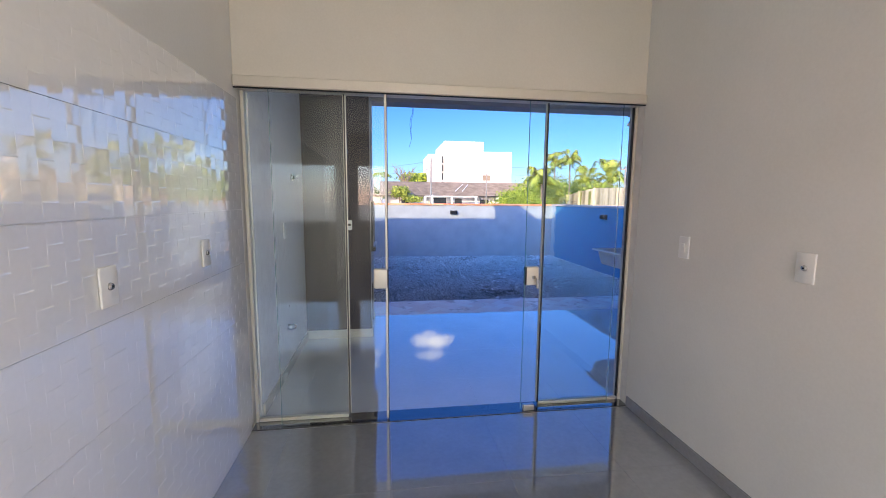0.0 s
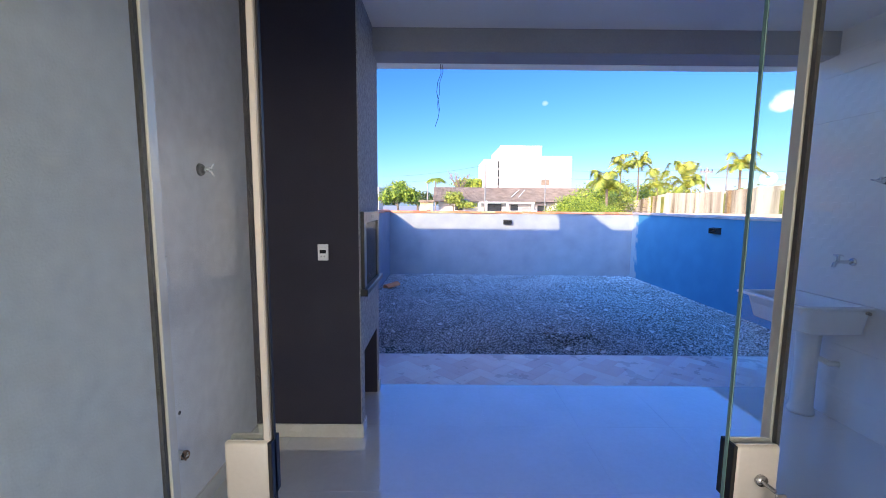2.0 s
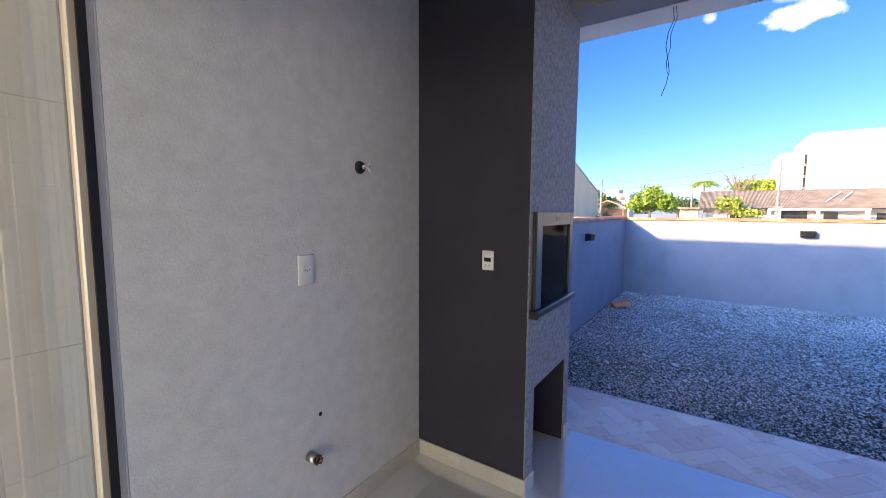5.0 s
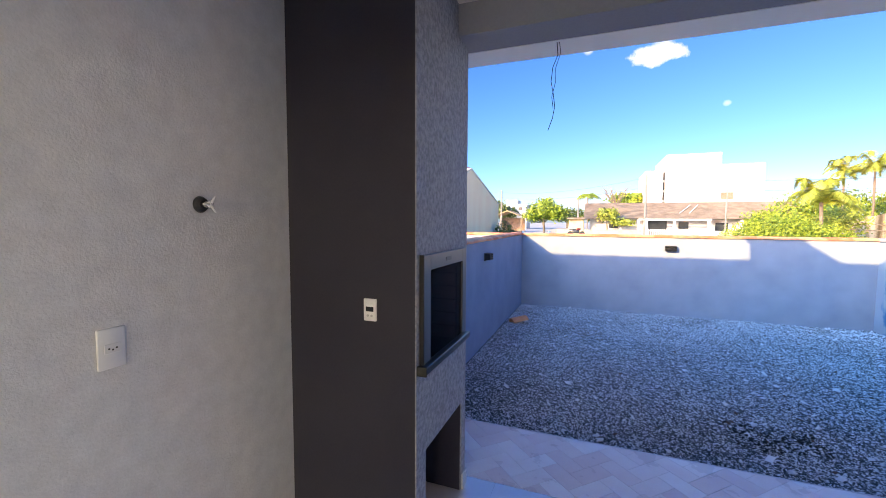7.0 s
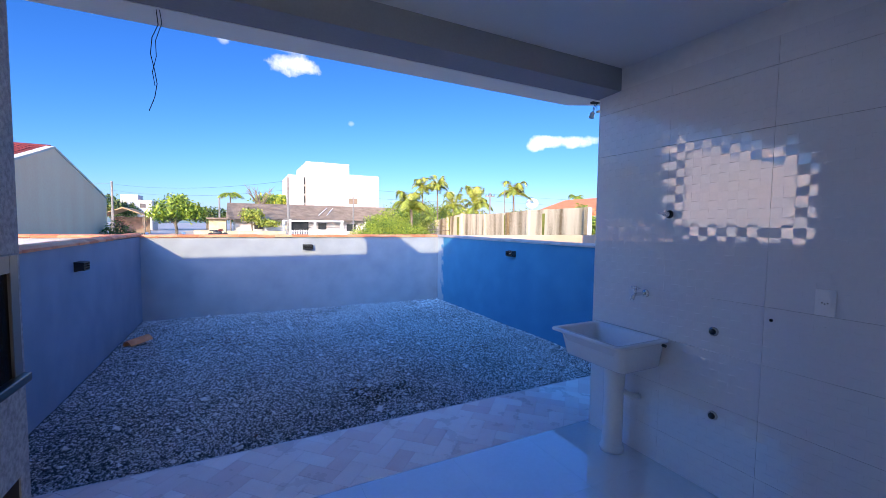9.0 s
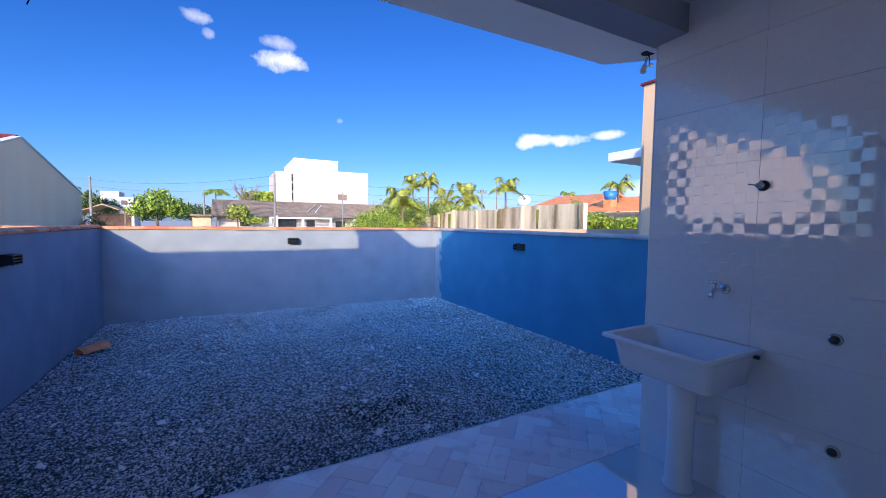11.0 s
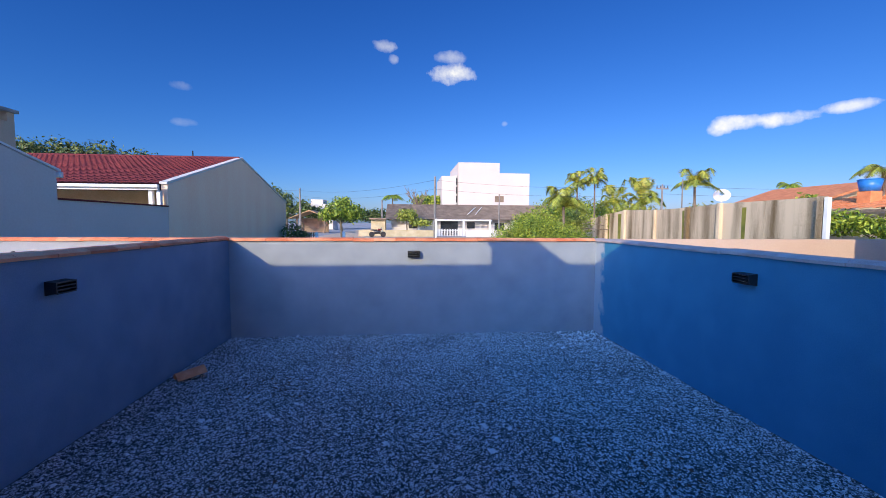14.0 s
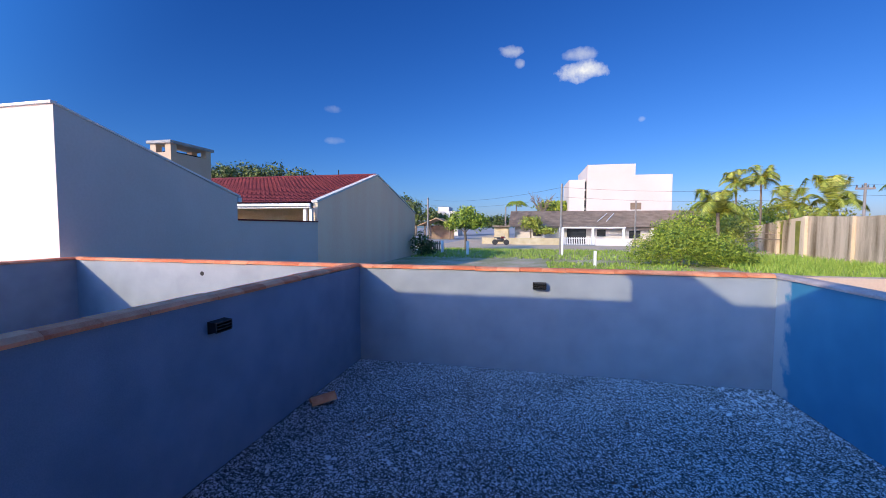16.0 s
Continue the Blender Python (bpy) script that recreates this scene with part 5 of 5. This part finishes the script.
# ---- house with orange roof and blue tank ----
oh = thing("orange_roof_house", "low house with orange clay tile roof", "house", (22, 17, 0))
hpart(oh, "wall", box(22.6, 34, 14.0, 23.6, -0.1, 2.25), M_HOUSE_WHITE)
hpart(oh, "lower_wall", box(22.58, 22.598, 15.0, 18.6, 0.0, 2.0), M_ORANGE_ROOF, "orange painted wall")
v, f = [], []
for r in range(13):
    for half in (0, 1):
        u = (r + half * 0.999) / 13
        for c in range(101):
            v.append((22.0 - 22 + 6 * u, 13.6 - 17 + 10.6 * c / 100, 2.30 + 1.35 * u + 0.05 * abs(math.sin(math.pi * c / 2.5)) + (0.04 if half == 0 else 0)))
for r in range(25):
    for c in range(100):
        f.append((r * 101 + c, (r + 1) * 101 + c, (r + 1) * 101 + c + 1, r * 101 + c + 1))
raw("roof", v, f, M_ORANGE_ROOF, oh)
hpart(oh, "fascia", box(21.95, 22.03, 13.6, 24.2, 2.16, 2.30), M_BARK, "brown fascia")
gb = prism([(24.3, 2.5), (29.5, 4.1), (35, 2.5)], "y", 26.5, 26.8)
hpart(oh, "gable", gb, M_YELLOW_WALL, "beige gable end")
hpart(oh, "gable_roof", prism([(23.6, 2.35), (29.5, 4.25), (29.5, 4.1), (23.9, 2.30)], "y", 26.0, 33.0), M_ORANGE_ROOF)
hpart(oh, "gable_roof", prism([(35.4, 2.35), (29.5, 4.25), (29.5, 4.1), (35.1, 2.30)], "y", 26.0, 33.0), M_ORANGE_ROOF)
bt = thing("water_tank", "round blue plastic water tank on a roof", "water tank", (23.65, 22.0, 2.72))
part("stand", box(-0.3, 0.3, -0.3, 0.3, -0.10, 0.5, 0.01), M_ORANGE_ROOF, bt, "brick stand on the roof")
part("tank", tube((0, 0, 0.505), (0, 0, 1.02), 0.36, 0.45, 24), M_BLUE, bt, "", True)
part("lid", tube((0, 0, 1.025), (0, 0, 1.08), 0.48, 0.40, 24), M_BLUE, bt, "", True)
sdh = thing("satellite_dish", "white satellite dish on a thin mast", "satellite dish", (27.0, 35.0, 0))
part("mast", tube((0, 0, 0), (0, 0, 3.7), 0.05, seg=8), M_STEEL, sdh)
ds = bmesh.new()
bmesh.ops.create_cone(ds, cap_ends=False, segments=20, radius1=0.6, radius2=0.17, depth=0.19)
bmesh.ops.transform(ds, matrix=pose(0, 0, 4.0, 58, 0, -40), verts=ds.verts[:])
part("dish", ds, M_TRIM_WHITE, sdh, "", True)
part("feed_arm", tube((0, 0, 4.0), (-0.6, -0.4, 4.5), 0.03, seg=6), M_STEEL, sdh)

# ---- far street ----
lh = thing("row_house", "long low house with weathered corrugated roof", "house", (-1, 54, 0))
hpart(lh, "wall", box(-0.2, 21.5, 55.5, 62, -0.1, 2.0), M_HOUSE_WHITE)
v, f = [], []
nc = 200
for u in (0, 1):
    for c in range(nc * 2 + 1):
        v.append((-0.9 + 22.6 * c / (nc * 2) + 1, 54.0 - 54 + 5.5 * u, 2.02 + 2.05 * u + (0.05 if c % 2 else 0)))
for c in range(nc * 2):
    f.append((c, c + 1, nc * 2 + 2 + c, nc * 2 + 1 + c))
raw("roof", v, f, M_ASBESTOS, lh)
hpart(lh, "rear_roof", prism([(59.5, 4.0), (59.5, 4.08), (65, 2.1), (65, 2.0)], "x", -0.9, 21.7), M_ASBESTOS)
hpart(lh, "gable_end", prism([(55.5, 2.0), (59.5, 4.0), (62, 2.9), (62, 2.0)], "x", -0.2, 0.0), M_HOUSE_WHITE)
hpart(lh, "porch_beam", box(5.0, 12.2, 53.6, 53.8, 1.85, 2.02), M_TRIM_WHITE, "white porch beam")
for x in (5.1, 8.7, 12.0, 3.2, 15.0):
    hpart(lh, "porch_post", box(x - 0.12, x + 0.12, 53.6, 53.84, -0.1, 1.88), M_TRIM_WHITE, "white porch post")
for x0, x1, z0, z1 in ((6.0, 8.2, 0.0, 1.8), (9.4, 10.4, 0.9, 1.7), (13.0, 14.2, 0.7, 1.6), (2.0, 3.0, 0.9, 1.6), (16.5, 17.6, 0.7, 1.6)):
    hpart(lh, "window", box(x0, x1, 55.44, 55.49, z0, z1), M_WINDOW_DARK, "dark window opening")
for x0, x1, mt in ((-0.8, 5.2, M_YELLOW_WALL), (8.8, 12.6, M_HOUSE_WHITE), (12.6, 16.5, M_YELLOW_WALL)):
    setting("garden_wall", box(x0, x1, 52.2, 52.4, -0.1, 0.72), mt, "low stained front garden wall", "wall")
fg = thing("white_gate", "white slatted front gate between the posts", "gate", (5.3, 52.3, 0))
for k in range(18):
    part("slat", box(0.1 + k * 0.19, 0.17 + k * 0.19, -0.02, 0.02, 0.0, 0.85), M_TRIM_WHITE, fg)
part("rail", box(0, 3.5, 0.021, 0.05, 0.70, 0.76), M_TRIM_WHITE, fg)
for x in (9.5, 10.5):
    pc = thing("solar_pipe", "thin pale pipe leaning on the corrugated roof", "pipe", (x, 55.6, 2.7))
    part("pipe", tube((0, 0, 0), (1.4 if x < 10 else 1.2, 2.2, 1.0), 0.05, seg=6), M_TRIM_WHITE, pc)
gt = thing("kiosk", "small shed with a flat pale roof", "shed", (-2.6, 54, 0))
part("wall", box(0, 1.7, 0, 2, 0, 1.95), M_YELLOW_WALL, gt)
part("roof", box(-0.2, 1.9, -0.5, 2.2, 1.953, 2.15, 0.02), M_ASBESTOS, gt)
part("base", box(-1.2, 1.3, -2.6, -2.3, 0, 0.75), M_YELLOW_WALL, gt)
mc = thing("motorcycle", "dark motorcycle parked at the roadside", "motorcycle", (-1.5, 49.3, 0))
for dx in (-0.62, 0.62):
    w_ = tube((dx, -0.06, 0.3), (dx, 0.06, 0.3), 0.31, seg=18)
    part("wheel", w_, M_BLACK, mc)
bd = box(-0.45, 0.35, -0.13, 0.13, 0.35, 0.72, 0.08, seg=2)
box(-0.75, 0.0, -0.12, 0.12, 0.72, 0.84, 0.04, bd)
part("body", bd, M_DARK_STEEL, mc, "", True)
part("tank", box(0.02, 0.42, -0.14, 0.14, 0.72, 0.93, 0.06, seg=2), M_RED_ROOF, mc, "dark red fuel tank", True)
part("fork", tube((0.62, 0, 0.3), (0.42, 0, 1.0), 0.04, seg=8), M_STEEL, mc)
part("handlebar", tube((0.40, -0.35, 1.05), (0.40, 0.35, 1.05), 0.025, seg=8), M_STEEL, mc)

ap = thing("apartment_building", "tall blank white apartment block in full sun", "building", (9, 90, 0))
hpart(ap, "wall", box(12.75, 21.65, 90, 106, 0, 14.4), M_APARTMENT)
hpart(ap, "wall", box(9.3, 12.35, 90.6, 104, 0, 11.6), M_APARTMENT)
hpart(ap, "wall", box(21.65, 28.3, 90.05, 105, 0, 12.3), M_APARTMENT)
hpart(ap, "stair_slot", box(12.35, 12.75, 91.4, 104, 0, 11.9), M_APARTMENT)
for k in range(5):
    hpart(ap, "slot_window", box(12.38, 12.72, 91.33, 91.39, 2.2 + k * 1.9, 3.7 + k * 1.9), M_WINDOW_DARK)
hpart(ap, "parapet", box(12.70, 21.70, 89.95, 90.0, 14.2, 14.45), M_APARTMENT)
wb = thing("white_house", "small white two storey house far down the street", "house", (-20, 95, 0))
part("wall", box(0, 5.6, 0, 6, 0, 5.6), M_HOUSE_WHITE, wb)
part("top_wall", box(0.8, 3.4, 0.5, 5, 5.6, 6.6), M_HOUSE_WHITE, wb)
for x in (1.0, 3.8):
    part("window", box(x, x + 0.9, -0.05, -0.01, 4.2, 5.0), M_WINDOW_DARK, wb)
ht = thing("hut", "open hut with a faded brown pitched roof", "hut", (-14.5, 66, 0))
for a, b in ((0, 0), (4, 0), (0, 3), (4, 3)):
    part("post", box(a - 0.1, a + 0.1, b - 0.1, b + 0.1, 0, 2.3), M_BARK, ht)
part("roof", prism([(-0.9, 2.2), (2.0, 3.4), (4.9, 2.2), (4.9, 2.1), (2.0, 3.25), (-0.9, 2.1)], "y", -1.0, 4.0), M_THATCH, ht)
part("rear_wall", box(0.1, 3.9, 3.2, 3.4, 0, 2.2), M_ASBESTOS, ht)


def pole(at, h, r, label, arms=()):
    t = thing("utility_pole", label, "utility pole", at, "utility poles")
    part("shaft", tube((0, 0, -0.1), (0, 0, h), r, r * 0.65, 8), M_POLE, t)
    for z, half in arms:
        part("crossarm", box(-half, half, -0.06, 0.06, z, z + 0.12), M_POLE, t)
        for dx in (-half * 0.9, -half * 0.3, half * 0.3, half * 0.9):
            part("insulator", tube((dx, 0, z + 0.12), (dx, 0, z + 0.30), 0.05, 0.03, 8), M_DARK_STEEL, t)
    return t


pole((3.72, 34.0, 0), 4.95, 0.10, "slim grey concrete utility pole by the road")
pole((-11.2, 55, 0), 5.7, 0.14, "grey concrete utility pole on the street")
pole((-2.2, 70, 0), 5.2, 0.16, "grey concrete utility pole in the distance")
pole((21.9, 35, 0), 4.75, 0.10, "grey utility pole with a crossarm", ((4.35, 0.5),))
pole((23.6, 35.0, 0), 5.2, 0.07, "thin weathered pole behind the old wall")
sp = thing("street_sign", "grey pole carrying a flat rectangular box", "sign", (8.5, 34, 0))
part("shaft", tube((0, 0, 0), (0, 0, 3.75), 0.055, seg=8), M_POLE, sp)
part("panel", box(-0.33, 0.33, -0.04, 0.04, 3.15, 3.6, 0.01), M_ASBESTOS, sp, "grey rectangular panel")
for (x, y), h, r in (((4.86, 26.5), 0.75, 0.07), ((-2.7, 33.2), 0.95, 0.09), ((-4.85, 34.6), 0.9, 0.09), ((3.8, 33.6), 1.9, 0.07)):
    q = thing("post", "short white painted marker post in the grass", "post", (x, y, 0), "marker posts")
    part("post", box(-r, r, -r, r, -0.1, h, 0.015), M_TRIM_WHITE, q)
wg = thing("wooden_gate", "small dark slatted wooden gate", "gate", (-6.1, 35.3, 0))
for k in range(7):
    part("slat", box(k * 0.16, k * 0.16 + 0.10, 0, 0.04, 0.05, 0.85), M_BARK, wg)
part("rail", box(0, 1.1, 0.041, 0.08, 0.6, 0.68), M_BARK, wg)
wires = thing("overhead_wires", "thin dark overhead wires along the street", "wires", (0, 0, 0))


def span(p0, p1, sag):
    pts = []
    for i in range(13):
        u = i / 12
        p = Vector(p0).lerp(Vector(p1), u)
        pts.append((p.x, p.y, p.z - sag * 4 * u * (1 - u)))
    part("wire", path_tube(pts, 0.009, 4), M_WIRE, wires)


for dz in (0.1, 0.75):
    span((-40, 60, 6.4 - dz), (-11.2, 55, 5.55 - dz), 0.4)
    span((-11.2, 55, 5.55 - dz), (3.72, 34, 4.8 - dz), 0.5)
    span((3.72, 34, 4.8 - dz), (21.9, 35, 4.75 - dz), 0.35)
    span((21.9, 35, 4.75 - dz), (50, 34, 5.2 - dz), 0.4)

# ---- trees ----
broad_tree("street_tree", "round leafy green street tree", (-3.8, 39, 0), [(0, 0, 2.6, 1.5, 1.4, 0.85), (-1.0, 0.2, 2.2, 1.0, 1.0, 0.6), (1.0, -0.1, 2.4, 1.1, 1.0, 0.75), (0.1, 0.2, 3.3, 0.8, 0.8, 0.5)], 2600, 0.13, M_LEAF, 0.10, 31)
broad_tree("garden_tree", "small yellow green garden tree", (1.7, 52.9, 0), [(0, 0, 2.5, 1.3, 1.0, 0.8), (1.6, 0, 1.6, 1.4, 0.8, 0.5)], 1200, 0.16, M_LEAF_YELLOW, 0.08, 32)
broad_tree("far_tree", "wide dark green tree behind the roofs", (6.6, 96, 0), [(0, 0, 6.4, 4.0, 3, 1.3), (1.5, 0, 6.9, 2, 2, 0.8)], 2200, 0.35, M_LEAF, 0.3, 33)
palm((-1.2, 90, 0), 7.2, 2.6, 5, 16, M_LEAF, 0.25, "bushy palm tree behind the roofs")
bt_ = thing("bare_tree", "bare branching tree behind the roofs", "tree", (4.2, 92, 0))
rgb_ = random.Random(12)
bmb = tube((0, 0, 0), (0, 0, 5.5), 0.2, 0.12, 8)
for k in range(16):
    a, b = rgb_.uniform(0, 6.28), rgb_.uniform(1.0, 2.6)
    z = rgb_.uniform(5.0, 6.2)
    p1 = Vector((b * math.cos(a), 0.5 * b * math.sin(a), z + rgb_.uniform(1.2, 3.2)))
    tube((0, 0, z - 0.8), p1, 0.07, 0.04, 5, bmb)
    for j in range(3):
        tube(p1 * 0.75 + Vector((0, 0, 0.25 * z)), p1 + Vector((rgb_.uniform(-0.8, 0.8), 0, rgb_.uniform(0.2, 0.9))), 0.04, 0.02, 4, bmb)
part("trunk", bmb, M_BARK, bt_)
broad_tree("far_tree", "dark conical trees down the street", (-23.5, 92, 0), [(0, 0, 5.0, 2.2, 2, 3.0), (-3, 1, 6.0, 2.5, 2, 3.2), (3.5, 0, 4.2, 2.0, 2, 2.0), (5.5, 3, 3.5, 2, 2, 1.6)], 3000, 0.35, M_LEAF_DARK, 0.3, 34)
broad_tree("far_tree", "low green trees at the end of the street", (-6.5, 112, 0), [(0, 0, 3.4, 5, 3, 1.8), (7, 0, 3.2, 4, 3, 1.6), (-8, 0, 3.0, 4, 3, 1.6)], 2600, 0.4, M_LEAF_DARK, 0.3, 35)
broad_tree("hedge_bush", "dark green shrub beside the gate", (-5.6, 31.2, 0), [(0, 0, 0.8, 0.75, 0.7, 0.9), (0.4, 0.6, 0.6, 0.6, 0.6, 0.6)], 1200, 0.09, M_LEAF_DARK, 0.05, 36)
hill = []
rgh = np.random.default_rng(40)
for k in range(13):
    hill.append((-1.9 * k, rgh.uniform(-2, 2), 7.4 + 0.22 * k + rgh.uniform(-0.5, 0.7), 2.2, 2.0, 1.9))
broad_tree("wooded_hill", "dark leafy woodland behind the red roof", (-28, 52, 0), hill, 14000, 0.2, M_LEAF_DARK, 0.3, 41, 4)
# thicket in front of the old wall
broad_tree("thicket", "dense sunlit green thicket in the field", (9.2, 27.6, 0), [(0, 0, 0.9, 1.5, 1.3, 1.15), (-1.6, 0, 0.7, 1.1, 1.0, 0.85), (1.6, 0.2, 0.8, 1.3, 1.2, 0.9), (2.9, 0.6, 0.5, 1.0, 1.0, 0.6), (-0.4, 0.5, 1.3, 1.1, 1.0, 0.85), (0.9, 1.0, 1.1, 1.2, 1.2, 0.9)], 18000, 0.06, M_LEAF, 0.06, 37)
broad_tree("thicket", "tall green scrub behind the thicket", (20.5, 54.5, 0), [(0, 0, 2.4, 3.4, 2, 2.3), (4, 0, 2.8, 3.2, 2, 2.2), (-3.4, -1, 1.5, 2.4, 1.6, 1.6), (2, 0.5, 3.4, 2.4, 1.5, 1.6), (8, 1, 3.2, 2.8, 2, 1.8)], 11000, 0.15, M_LEAF, 0.12, 38)
broad_tree("thicket", "yellow green scrub above the old wall", (22.5, 40, 0), [(-4.5, 2, 1.7, 1.6, 1.4, 1.5), (-6.3, 1, 1.2, 1.5, 1.4, 1.1), (0, 0, 2.4, 2.6, 1.5, 1.3), (4.5, -3, 2.2, 2.2, 1.5, 1.2), (8, -6, 2.2, 2.4, 1.5, 1.3)], 7000, 0.13, M_LEAF_YELLOW, 0.1, 39)
broad_tree("vine", "green leafy vine covering a low wall", (21.2, 19.0, 0), [(0, 0, 1.5, 0.6, 1.9, 0.5), (0.2, 2.6, 1.7, 0.6, 1.6, 0.6), (0.3, 4.1, 2.3, 0.6, 0.7, 0.8), (0, -1.8, 1.5, 0.6, 1.6, 0.45)], 4200, 0.11, M_LEAF, 0.05, 42, 1.0)
palm((15.3, 38.6, 0), 3.1, 2.6, 51, 20, M_LEAF_YELLOW, 1.1)
palm((21.5, 45.7, 0), 6.2, 1.9, 52, 24, M_LEAF_YELLOW, 1.05)
palm((22.8, 53, 0), 6.6, 2.0, 53, 22, M_LEAF_YELLOW, 0.95)
palm((20.9, 40.5, 0), 3.4, 2.2, 54, 14, M_LEAF_YELLOW, 1.3)
palm((23.4, 40, 0), 3.4, 2.6, 55, 18, M_LEAF_YELLOW, 1.4)
palm((24.9, 35.3, 0), 4.8, 2.1, 56, 17, M_LEAF_YELLOW, 0.8)
palm((25.2, 22.6, 0), 4.3, 1.4, 57, 16, M_LEAF_YELLOW, 0.8)
palm((34.5, 36.5, 0), 4.9, 1.2, 58, 16, M_LEAF, 0.6)
